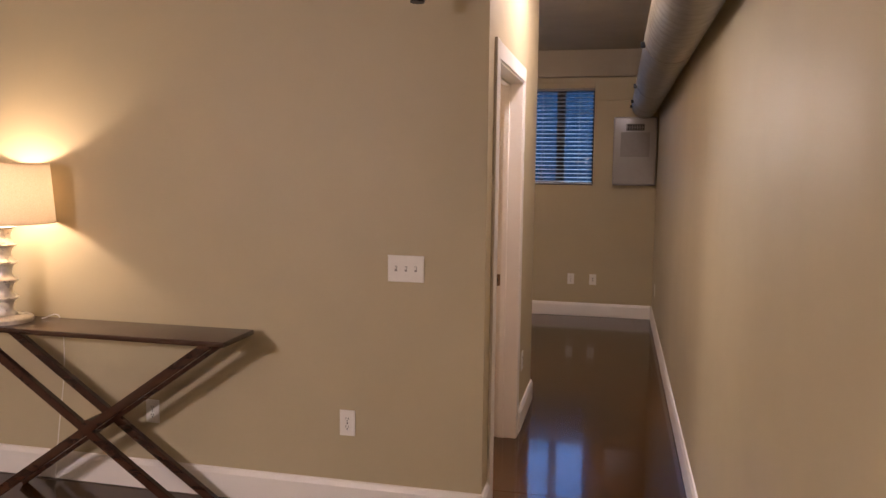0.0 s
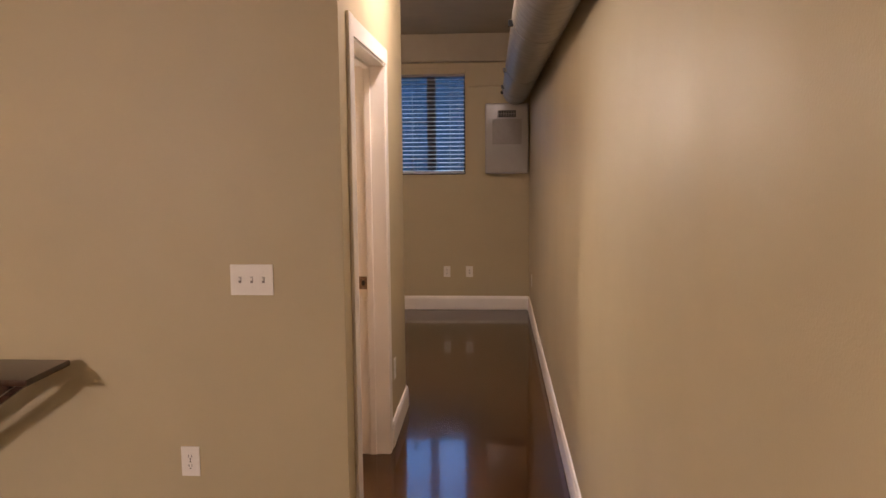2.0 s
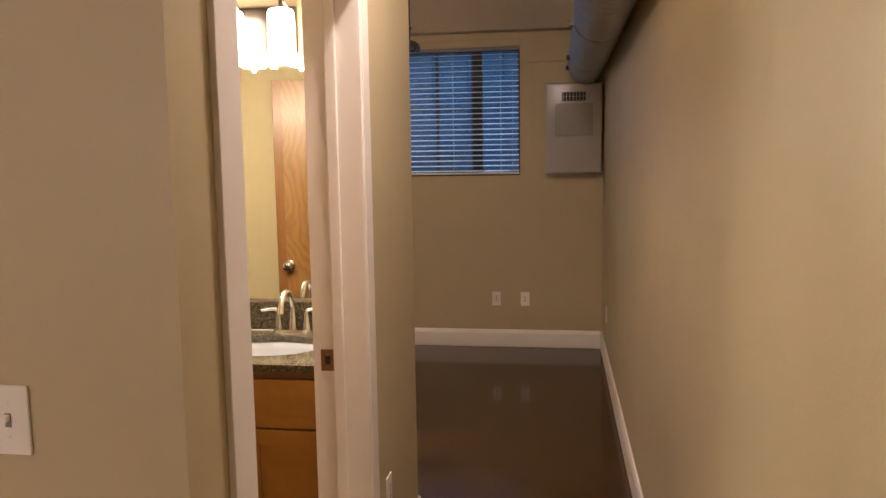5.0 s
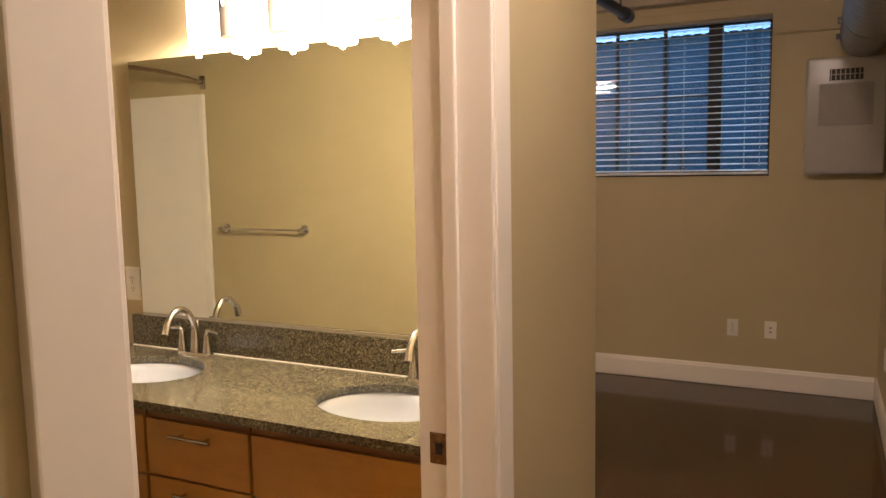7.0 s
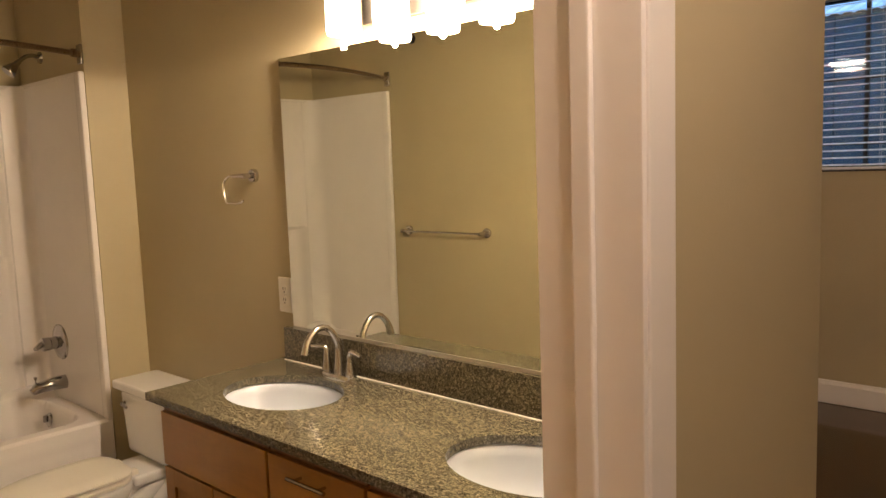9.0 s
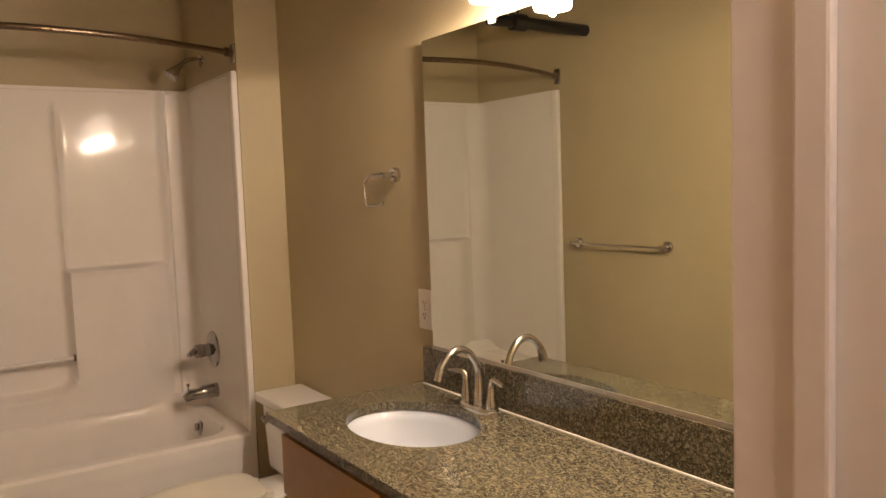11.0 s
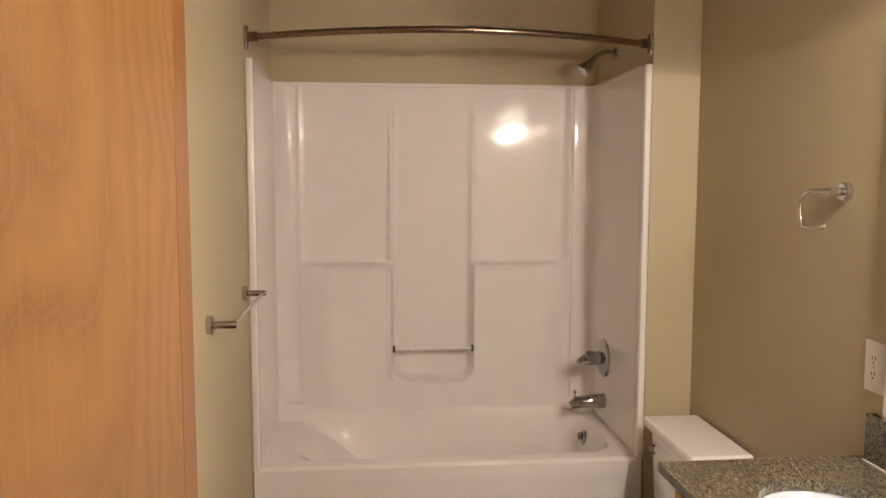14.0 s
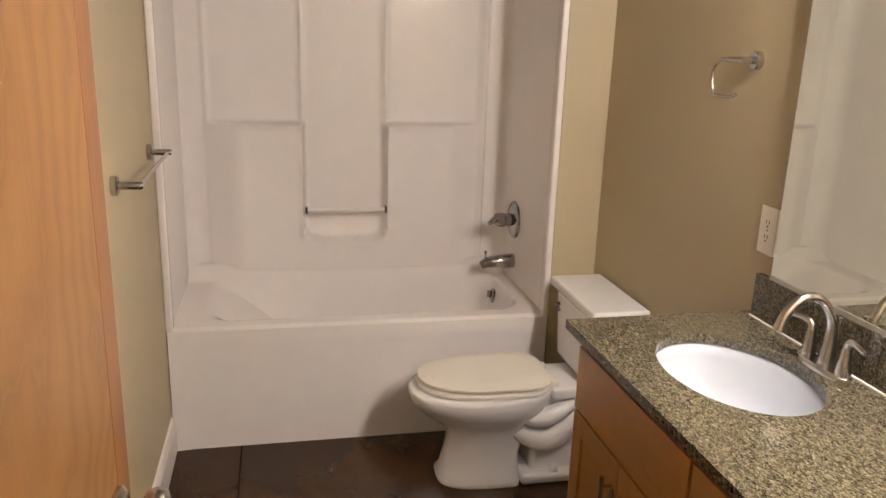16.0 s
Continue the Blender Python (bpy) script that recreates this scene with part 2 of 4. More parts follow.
M_SHADE = bpy.data.materials.new("linen_shade")
M_SHADE.use_nodes = True
_t = M_SHADE.node_tree
_n = _t.nodes
_v = coords(_t, (1, 1, 1))
_weave = ramp(_t, noise_tex(_t, _v, 260, 2), [(0.3, (0.60, 0.46, 0.30)), (0.7, (0.74, 0.60, 0.42))])
_d = _n.new("ShaderNodeBsdfDiffuse")
_tr = _n.new("ShaderNodeBsdfTranslucent")
_mx = _n.new("ShaderNodeMixShader")
_mx.inputs[0].default_value = 0.15
_t.links.new(_weave, _d.inputs[0])
_t.links.new(_weave, _tr.inputs[0])
_t.links.new(_d.outputs[0], _mx.inputs[1])
_t.links.new(_tr.outputs[0], _mx.inputs[2])
_t.links.new(_mx.outputs[0], _n["Material Output"].inputs[0])


# ---- building helpers ----
BASE = {}


def thing(name, at=(0, 0, 0), label="", category="", group="", kind="", turn=None):
    """A top-level Empty; its parts are given in world metres (turn None) or in its own axes (turn degrees about z)."""
    e = new(name)
    e.empty_display_size = 0.1
    if turn is None:
        e.location = at
        BASE[e] = Vector(at)
    else:
        e.matrix_basis = pose(*at, 0, 0, turn)
        BASE[e] = Vector((0, 0, 0))
    return tagged(e, label, category, group, kind)


def part(name, bm, material, parent, label="", smooth=False):
    root = parent
    while root.parent:
        root = root.parent
    bmesh.ops.translate(bm, verts=bm.verts, vec=-BASE[root])
    me = bpy.data.meshes.new(name)
    bm.to_mesh(me)
    bm.free()
    me.materials.append(material)
    if smooth:
        for p in me.polygons:
            p.use_smooth = True
        me.set_sharp_from_angle(angle=radians(smooth if smooth > 1 else 40))
    ob = new(name, me)
    ob.parent = parent
    return tagged(ob, label)


def solid(name, bm, material, label="", category="", kind="structure", smooth=False, group=""):
    me = bpy.data.meshes.new(name)
    bm.to_mesh(me)
    bm.free()
    me.materials.append(material)
    if smooth:
        for p in me.polygons:
            p.use_smooth = True
        me.set_sharp_from_angle(angle=radians(40))
    ob = new(name, me)
    BASE[ob] = Vector((0, 0, 0))
    return tagged(ob, label, category, group, kind)


def bx(a, b, bevel=0.0, bm=None, seg=2):
    own = bmesh.new()
    bmesh.ops.create_cube(own, size=1)
    for v in own.verts:
        v.co = [a[i] + (v.co[i] + 0.5) * (b[i] - a[i]) for i in range(3)]
    if bevel:
        bmesh.ops.bevel(own, geom=list(own.edges), offset=bevel, segments=seg, profile=0.6, affect="EDGES")
    if bm is None:
        return own
    me = bpy.data.meshes.new("tmp")
    own.to_mesh(me)
    own.free()
    bm.from_mesh(me)
    bpy.data.meshes.remove(me)
    return bm


def boxes(*abs_, bevel=0.0):
    bm = bmesh.new()
    for a, b in abs_:
        bx(a, b, bevel, bm)
    return bm


def rings_mesh(rings, bm=None, cap=(True, True), closed=True):
    bm = bm or bmesh.new()
    vs = [[bm.verts.new(p) for p in r] for r in rings]
    n = len(vs[0])
    for r0, r1 in zip(vs, vs[1:]):
        for i in range(n if closed else n - 1):
            j = (i + 1) % n
            bm.faces.new((r0[i], r0[j], r1[j], r1[i]))
    if cap[0]:
        bm.faces.new(list(reversed(vs[0])))
    if cap[1]:
        bm.faces.new(vs[-1])
    bmesh.ops.recalc_face_normals(bm, faces=bm.faces)
    return bm


def tube(pts, radii, n=12, bm=None, cap=(True, True)):
    pts = [Vector(p) for p in pts]
    if not isinstance(radii, (list, tuple)):
        radii = [radii] * len(pts)
    rings, up = [], None
    for i, p in enumerate(pts):
        d = (pts[min(i + 1, len(pts) - 1)] - pts[max(i - 1, 0)]).normalized()
        if up is None:
            up = d.orthogonal().normalized()
        up = (up - d * up.dot(d)).normalized()
        side = d.cross(up)
        rings.append([p + (up * math.cos(a) + side * math.sin(a)) * radii[i] for a in [2 * math.pi * k / n for k in range(n)]])
    return rings_mesh(rings, bm, cap)


def lathe(profile, at=(0, 0, 0), n=32, bm=None, axis="z", cap=(True, True)):
    rings = []
    for r, h in profile:
        ring = []
        for k in range(n):
            a = 2 * math.pi * k / n
            c, s = r * math.cos(a), r * math.sin(a)
            p = {"z": (c, s, h), "y": (c, h, s), "x": (h, c, s)}[axis]
            ring.append((at[0] + p[0], at[1] + p[1], at[2] + p[2]))
        rings.append(ring)
    return rings_mesh(rings, bm, cap)


def spline(ctrl, steps=8):
    """A smooth curve through the points."""
    c = [Vector(p) for p in ctrl]
    c = [c[0] * 2 - c[1]] + c + [c[-1] * 2 - c[-2]]
    out = []
    for i in range(1, len(c) - 2):
        for s in range(steps):
            u = s / steps
            p0, p1, p2, p3 = c[i - 1:i + 3]
            out.append(0.5 * ((2 * p1) + (p2 - p0) * u + (2 * p0 - 5 * p1 + 4 * p2 - p3) * u * u + (3 * p1 - p0 - 3 * p2 + p3) * u ** 3))
    out.append(c[-2])
    return out


def grid_mesh(fn, nu, nv, bm=None):
    bm = bm or bmesh.new()
    vs = [[bm.verts.new(fn(i / nu, j / nv)) for j in range(nv + 1)] for i in range(nu + 1)]
    for i in range(nu):
        for j in range(nv):
            bm.faces.new((vs[i][j], vs[i + 1][j], vs[i + 1][j + 1], vs[i][j + 1]))
    bmesh.ops.recalc_face_normals(bm, faces=bm.faces)
    return bm


def smooth01(x, a, b):
    u = min(1, max(0, (x - a) / (b - a)))
    return u * u * (3 - 2 * u)


# ---- plan ----
H = 2.90                      # ceiling
XE = 0.62                     # hall's east wall
XH = -0.335                   # hall's west wall, hall side
XB = -0.499                   # the same, bathroom side
YW, YWB = 3.232, 3.375         # living room's north wall, both faces
YE = 5.213                    # end of the hall's west wall
YNB = 5.075                   # bathroom's north wall
YF = 8.545                    # bedroom's far wall
DY0, DY1, DZ = 3.474, 4.430, 2.125   # bathroom doorway
WX0, WX1, WZ0, WZ1 = -1.90, -0.058, 1.465, 2.515   # bedroom window

# ---- shell ----
floor = thing("floor", (0, 0, 0), "dark brown stained and polished concrete floor", "floor", kind="structure")
part("slab_base", bx((-5.2, -3.2, -0.2), (0.8, 8.8, -0.012)), M_JOINT, floor)
for a, b in (((-5.1, -3.1), (0.75, 3.633)), ((-5.1, 3.637), (0.75, 8.75))):
    part("slab", bx((*a, -0.012), (*b, 0.0), 0.001, seg=1), M_FLOOR, floor)
solid("ceiling", bx((-5.2, -3.2, H), (0.8, 8.8, H + 0.15)), M_CEIL, "tan painted concrete slab ceiling", "ceiling")
solid("wall_east", bx((XE, -3.2, 0), (XE + 0.15, YF + 0.2, H)), M_WALL, "khaki painted drywall along the hall", "wall")
solid("wall_south", bx((-5.2, -3.2, 0), (XE, -3.05, H)), M_WALL, "khaki painted drywall behind the living room", "wall")
solid("wall_west", bx((-5.2, -3.05, 0), (-5.05, YF, H)), M_WALL, "khaki painted drywall closing the rooms", "wall")
solid("wall_living", bx((-5.05, YW, 0), (XH, YWB, H)), M_WALL, "khaki painted drywall behind the console table", "wall")
solid("wall_hall", boxes(((XB, YWB, 0), (XH, DY0, H)), ((XB, DY1, 0), (XH, YE, H)), ((XB, DY0, DZ), (XH, DY1, H))), M_WALL,
      "khaki painted hall wall with the bathroom doorway", "wall")
solid("wall_bath_north", bx((-4.05, YNB, 0), (XB, YE, H)), M_WALL, "khaki painted bathroom wall behind the vanity", "wall")
solid("wall_bath_west", bx((-4.05, YWB, 0), (-3.93, YNB, H)), M_WALL, "khaki painted wall behind the bathtub", "wall")
solid("wall_wing", bx((-3.93, 4.89, 0), (-3.2, YNB, H)), M_WALL, "khaki painted wing wall at the bathtub's end", "wall")
solid("wall_north", boxes(((-5.05, YF, 0), (WX0, YF + 0.2, H)), ((WX1, YF, 0), (XE, YF + 0.2, H)),
      ((WX0, YF, 0), (WX1, YF + 0.2, WZ0)), ((WX0, YF, WZ1), (WX1, YF + 0.2, H))), M_WALL, "khaki painted bedroom wall with a high window", "wall")
solid("beam", bx((-5.05, YF - 0.12, 2.62), (XE, YF, H), 0.006), M_CEIL, "tan painted concrete beam over the window", "beam")


def baseboard(name, a, b, along, face):
    """A moulded skirting from a to b along an axis, its face towards face."""
    prof = [(0, 0), (0.010, 0), (0.010, 0.007), (0.016, 0.007), (0.016, 0.122), (0.012, 0.132), (0.008, 0.145), (0, 0.15)]
    lo, hi = a, b
    rings = []
    for e in (lo, hi):
        ring = []
        for d, z in prof:
            ring.append((face[0] + face[2] * d, e, z) if along == "y" else (e, face[1] + face[2] * d, z))
        rings.append(ring)
    return solid(name, rings_mesh(rings), M_TRIM, "white painted wooden baseboard", "baseboard")


baseboard("baseboard_east", -3.05, YF, "y", (XE - 0.0, 0, -1))
baseboard("baseboard_north", -5.05, XE - 0.016, "x", (0, YF, -1))
baseboard("baseboard_living", -5.05, XH, "x", (0, YW, -1))
baseboard("baseboard_corner", YW - 0.016, DY0 - 0.095, "y", (XH, 0, 1))
baseboard("baseboard_hall", DY1 + 0.0735, YE + 0.016, "y", (XH, 0, 1))
baseboard("baseboard_bedroom", -4.0, XH, "x", (0, YE, 1))
baseboard("baseboard_bath", -3.2, -1.5, "x", (0, YWB, 1))
baseboard("baseboard_bath_wing", 4.89, YNB, "y", (-3.2, 0, 1))
baseboard("baseboard_bath_north", -3.18, -2.11, "x", (0, YNB, -1))

# ---- bathroom doorway: jambs, stops and moulded casing ----
trim = thing("door_frame", (XH, DY0, 0), "white painted door frame with moulded casing", "door frame", kind="structure")
J = 0.019
part("jamb", bx((XB - 0.012, DY1 - J, 0), (XH + 0.003, DY1, DZ - J), 0.0015), M_TRIM, trim)
part("jamb", bx((XB - 0.012, DY0, 0), (XH + 0.004, DY0 + J, DZ - J), 0.0015), M_TRIM, trim)
part("head_jamb", bx((XB - 0.012, DY0, DZ - J), (XH + 0.004, DY1, DZ), 0.0015), M_TRIM, trim)
part("door_stop", bx((XH - 0.107, DY1 - J - 0.013, 0), (XH - 0.072, DY1 - J, DZ - J), 0.004), M_TRIM, trim)
part("door_stop", bx((XH - 0.107, DY0 + J, 0), (XH - 0.072, DY0 + J + 0.013, DZ - J), 0.004), M_TRIM, trim)
part("door_stop", bx((XH - 0.107, DY0 + J + 0.013, DZ - J - 0.013), (XH - 0.072, DY1 - J - 0.013, DZ - J), 0.004), M_TRIM, trim)


def casing(y0, y1, z0, z1, x, s):
    """A flat casing board with eased edges, on the face x, standing out by s."""
    return bx((min(x, x + s), y0, z0), (max(x, x + s), y1, z1), 0.003)


CT = 0.008
part("casing", casing(DY1 - 0.007, DY1 + 0.073, 0, DZ + 0.073, XH, CT), M_TRIM, trim)
part("casing", casing(DY0 - 0.092, DY0 + 0.007, 0, DZ + 0.073, XH, CT + 0.006), M_TRIM, trim)
part("head_casing", casing(DY0 - 0.0905, DY1 + 0.0715, DZ - 0.007, DZ + 0.0725, XH, CT + 0.002), M_TRIM, trim)
for y0, y1, z0, z1 in ((DY1 + 0.004, DY1 + 0.09, 0, DZ + 0.075), (DY0 - 0.078, DY0 - 0.004, 0, DZ + 0.075), (DY0 - 0.078, DY1 + 0.09, DZ + 0.0755, DZ + 0.15)):
    part("casing", casing(y0, y1, z0, z1, XB, -0.012), M_TRIM, trim)
strike = part("strike_plate", bx((-0.486, DY1 - J - 0.002, 0.925), (-0.440, DY1 - J, 0.995), 0.001), M_BRONZE, trim, "worn nickel strike plate")
part("strike_hole", bx((-0.472, DY1 - J - 0.0035, 0.947), (-0.455, DY1 - J - 0.0015, 0.973)), M_SLOT, strike)
for z in (0.935, 0.985):
    part("screw", lathe([(0.0035, 0), (0.0035, 0.0025)], (-0.463, DY1 - J - 0.004, z), 10, axis="y"), M_NICKEL, strike)

# the open door, swung into the bathroom
door = thing("door_1", (-0.522, DY0 + 0.022, 0), "honey maple veneer bathroom door, standing open", "door", kind="structure", turn=175.4)
DW = 0.885
part("leaf", bx((0.0, -0.02, 0.012), (DW - 0.055, 0.022, 2.075), 0.0015), M_DOOR, door)
part("lipping", bx((DW - 0.055, -0.02, 0.012), (DW, 0.022, 2.075), 0.0025), M_LIP, door, "darker maple edge strip")
for side in (1, -1):
    y0 = 0.022 if side > 0 else -0.02
    knob = part("knob", lathe([(0.012, 0.0), (0.011, 0.02 * 1), (0.014, 0.034), (0.026, 0.042), (0.030, 0.054), (0.026, 0.066), (0.012, 0.071)] if side > 0 else
                [(0.012, 0.0), (0.011, -0.02), (0.014, -0.034), (0.026, -0.042), (0.030, -0.054), (0.026, -0.066), (0.012, -0.071)],
                (DW - 0.07, y0, 0.97), 24, axis="y"), M_NICKEL, door, "satin nickel door knob", smooth=60)
    part("rose", lathe([(0.033, 0), (0.033, 0.006 * side), (0.026, 0.011 * side)], (DW - 0.07, y0, 0.97), 28, axis="y"), M_NICKEL, knob, smooth=40)
part("latch_plate", bx((DW, -0.012, 0.94), (DW + 0.002, 0.014, 1.0)), M_NICKEL, door)
for z in (0.25, 1.05, 1.85):
    part("hinge", lathe([(0.006, 0), (0.006, 0.09)], (-0.006, 0.024, z), 10), M_NICKEL, door)


# ---- wall plates ----
def wall_plate(kind, at, turn, label, w=0.072, h=0.118, group=""):
    names = {"outlet": ("wall_outlet", "outlet"), "switch": ("light_switch", "switch"), "jack": ("wall_outlet", "outlet")}
    o = thing(names[kind][0], at, label, names[kind][1], group, turn=turn)
    part("plate", bx((-w / 2, -0.006, -h / 2), (w / 2, 0, h / 2), 0.0025), M_PLATE, o)
    if kind == "outlet":
        for z in (0.0195, -0.0195):
            r = part("receptacle", lathe([(0.0165, -0.0075), (0.0165, -0.005)], (0, 0, z), 20, axis="y"), M_PLATE, o)
            for x in (-0.006, 0.006):
                part("slot", bx((x - 0.0012, -0.0082, z - 0.001), (x + 0.0012, -0.0072, z + 0.008)), M_SLOT, r)
            part("slot", bx((-0.0025, -0.0082, z - 0.011), (0.0025, -0.0072, z - 0.006)), M_SLOT, r)
        part("screw", lathe([(0.003, -0.0075), (0.003, -0.005)], (0, 0, 0), 10, axis="y"), M_NICKEL, o)
    elif kind == "switch":
        for x in (-0.046, 0, 0.046):
            s = part("toggle", bx((x - 0.004, -0.016, -0.002), (x + 0.004, -0.006, 0.010), 0.0015), M_PLATE, o)
            part("toggle_slot", bx((x - 0.0055, -0.0068, -0.012), (x + 0.0055, -0.0055, 0.012)), M_GREY, s)
            for z in (0.03, -0.03):
                part("screw", lathe([(0.003, -0.0072), (0.003, -0.005)], (x, 0, z), 8, axis="y"), M_PLATE, o)
    else:
        r = part("jack_insert", bx((-0.0165, -0.0085, -0.033), (0.0165, -0.005, 0.033), 0.001), M_PLATE, o)
        for z in (0.014, -0.014):
            part("socket", bx((-0.007, -0.0095, z - 0.006), (0.007, -0.0083, z + 0.006)), M_GREY, r)
    return o


wall_plate("switch", (-0.695, YW, 1.163), 0, "white three-gang toggle switch plate on the wall", 0.168, 0.12)
wall_plate("outlet", (-0.972, YW, 0.428), 0, "white duplex outlet low on the living room wall", 0.075, 0.122)
wall_plate("outlet", (-1.99, YW, 0.40), 0, "white duplex outlet behind the console table")
wall_plate("outlet", (-0.262, YF, 0.415), 0, "white duplex outlet low on the bedroom wall")
wall_plate("jack", (-0.021, YF, 0.415), 0, "white cable jack plate low on the bedroom wall", 0.075)
wall_plate("outlet", (-2.102, YNB, 1.140), 0, "white duplex outlet beside the bathroom mirror", 0.072, 0.128)
wall_plate("outlet", (XH, 4.66, 0.42), 90, "white duplex outlet on the hall wall")
wall_plate("outlet", (XE, 7.95, 0.41), -90, "white duplex outlet on the east wall")

# ---- bathtub with one-piece surround ----
TX0, TX1, TY0, TY1 = -3.925, -3.20, 3.3755, 4.8895     # back, front, south end, north end
RIM, TOP = 0.51, 2.035
tub = thing("bathtub", ((TX0 + TX1) / 2, (TY0 + TY1) / 2, 0), "white acrylic bathtub with a moulded shower surround", "bathtub")


def back_depth(y, z):
    """How far the back panel stands out into the tub at a place."""
    lower = 0.075 * (1 - smooth01(z, 1.203, 1.223))
    mid = smooth01(y, 3.905, 3.935) * (1 - smooth01(y, 4.275, 4.305))
    low_end = smooth01(z, 0.645 + 0.05 * (abs(y - 4.105) / 0.18) ** 6, 0.685 + 0.05 * (abs(y - 4.105) / 0.18) ** 6)
    d = lower * (1 - mid * low_end) * smooth01(y, 3.45, 3.66) * (1 - smooth01(y, 4.58, 4.79))
    rib = 0.018 * (math.exp(-((y - 3.915) / 0.013) ** 2) + math.exp(-((y - 4.292) / 0.013) ** 2)) * smooth01(z, 0.66, 0.72)
    lip = 0.006 * math.exp(-((z - 1.199) / 0.011) ** 2) * (1 - mid) * smooth01(y, 3.6, 3.68) * (1 - smooth01(y, 4.56, 4.64))
    d += lip
    ends = 0.03 * (1 - smooth01(y, 3.475, 3.52) * (1 - smooth01(y, 4.72, 4.765)))
    return max(d, ends) + rib * (1 - smooth01(z, 1.9, 2.0))


def surround(u, v):
    """Once round the three walls; u along, v up."""
    z = RIM - 0.01 + (TOP - RIM + 0.01) * v
    r = 0.09
    x0, y0, y1 = TX0 + 0.012, TY0 + 0.02, TY1 - 0.02
    side = TX1 - 0.025 - (x0 + r)
    arc = r * math.pi / 2
    back = y1 - y0 - 2 * r
    s = u * (2 * side + 2 * arc + back)
    if s <= side:
        return (TX1 - 0.025 - s, y0, z)
    s -= side
    if s <= arc:
        a = s / r
        return (x0 + r - r * math.sin(a), y0 + r - r * math.cos(a), z)
    s -= arc
    if s <= back:
        y = y0 + r + s
        fade = min(1, s / 0.02, (back - s) / 0.02)
        return (x0 + back_depth(y, z) * max(0, fade), y, z)
    s -= back
    if s <= arc:
        a = s / r
        return (x0 + r - r * math.cos(a), y1 - r + r * math.sin(a), z)
    s -= arc
    return (x0 + r + s, y1, z)


part("surround", grid_mesh(surround, 300, 260), M_ACRYL, tub, "glossy white surround with two moulded shelves", smooth=50)
for y0, y1 in ((TY0, TY0 + 0.026), (TY1 - 0.026, TY1)):
    part("front_flange", bx((TX1 - 0.05, y0, RIM - 0.01), (TX1, y1, TOP + 0.004), 0.008, seg=3), M_ACRYL, tub, smooth=40)
part("top_flange", boxes(((TX0, TY0, TOP - 0.012), (TX0 + 0.02, TY1, TOP + 0.004)), ((TX0, TY0, TOP - 0.012), (TX1 - 0.05, TY0 + 0.022, TOP + 0.004)),
     ((TX0, TY1 - 0.022, TOP - 0.012), (TX1 - 0.05, TY1, TOP + 0.004))), M_ACRYL, tub)


def tub_top(u, v):
    """The rim and the hollow, as a height over the plan."""
    x = TX0 + 0.004 + (TX1 - TX0 - 0.004) * u
    y = TY0 + 0.004 + (TY1 - TY0 - 0.008) * v
    cx, cy = (TX0 + TX1) / 2 + 0.012, (TY0 + TY1) / 2 + 0.01
    hx, hy = 0.275, 0.655
    qx, qy = abs(x - cx) - hx + 0.13, abs(y - cy) - hy + 0.13
    d = math.hypot(max(qx, 0), max(qy, 0)) + min(max(qx, qy), 0) - 0.13       # distance inside is negative
    back = 0.05 * smooth01(TX0 + 0.16 - x, 0.0, 0.13)
    z = RIM + back
    if d < 0:
        rest = smooth01(y, cy - hy - 0.03, cy - 0.06)                        # a sloping back rest at the south end
        z -= 0.36 * smooth01(-d, -0.01, 0.085) * rest
    front = smooth01(x, TX1 - 0.014, TX1)
    return (x, y, z - 0.012 * front * front)


part("basin", grid_mesh(tub_top, 90, 170), M_ACRYL, tub, "hollow with a sloping back rest", smooth=60)


def apron(u, v):
    y = TY0 + 0.004 + (TY1 - TY0 - 0.008) * u
    z = (RIM - 0.012) * v
    dip = 0.006 * (1 - smooth01(z, 0.40, 0.46))
    return (TX1 - dip * smooth01(u, 0.02, 0.05) * (1 - smooth01(u, 0.95, 0.98)) + 0.0, y, z)


part("apron", grid_mesh(apron, 60, 40), M_ACRYL, tub, smooth=50)
bar = part("grab_bar", tube([(TX0 + 0.098, 3.927, 0.822), (TX0 + 0.098, 4.288, 0.822)], 0.0085, 14), M_ACRYL, tub, "clear acrylic bar across the niche", smooth=40)
for y in (3.925, 4.289):
    part("bar_bracket", bx((TX0 + 0.075, y - 0.006, 0.806), (TX0 + 0.11, y + 0.006, 0.838), 0.003), M_CHROME, bar)

# fittings on the north end
VY = TY1 - 0.02
valve = thing("shower_valve", (-3.67, VY, 0.80), "chrome single-handle shower valve", "shower valve")
part("escutcheon", lathe([(0.086, 0.002), (0.086, -0.005), (0.080, -0.011), (0.060, -0.019), (0.034, -0.024)], (-3.67, VY, 0.80), 40, axis="y"), M_CHROME, valve, smooth=50)
part("stem", lathe([(0.031, -0.020), (0.029, -0.052), (0.033, -0.056), (0.032, -0.088), (0.018, -0.100)], (-3.67, VY, 0.80), 28, axis="y"), M_CHROME, valve, smooth=40)
part("lever", tube([(-3.67, VY - 0.078, 0.805), (-3.652, VY - 0.105, 0.803), (-3.635, VY - 0.132, 0.792)], [0.019, 0.015, 0.010], 14), M_CHROME, valve, smooth=50)
spout = thing("tub_spout", (-3.66, VY, 0.60), "chrome tub spout with a diverter knob", "tub spout")
part("spout_body", tube([(-3.66, VY, 0.605), (-3.66, VY - 0.06, 0.605), (-3.66, VY - 0.13, 0.60), (-3.66, VY - 0.155, 0.585)], [0.034, 0.031, 0.026, 0.018], 20), M_CHROME, spout, smooth=50)
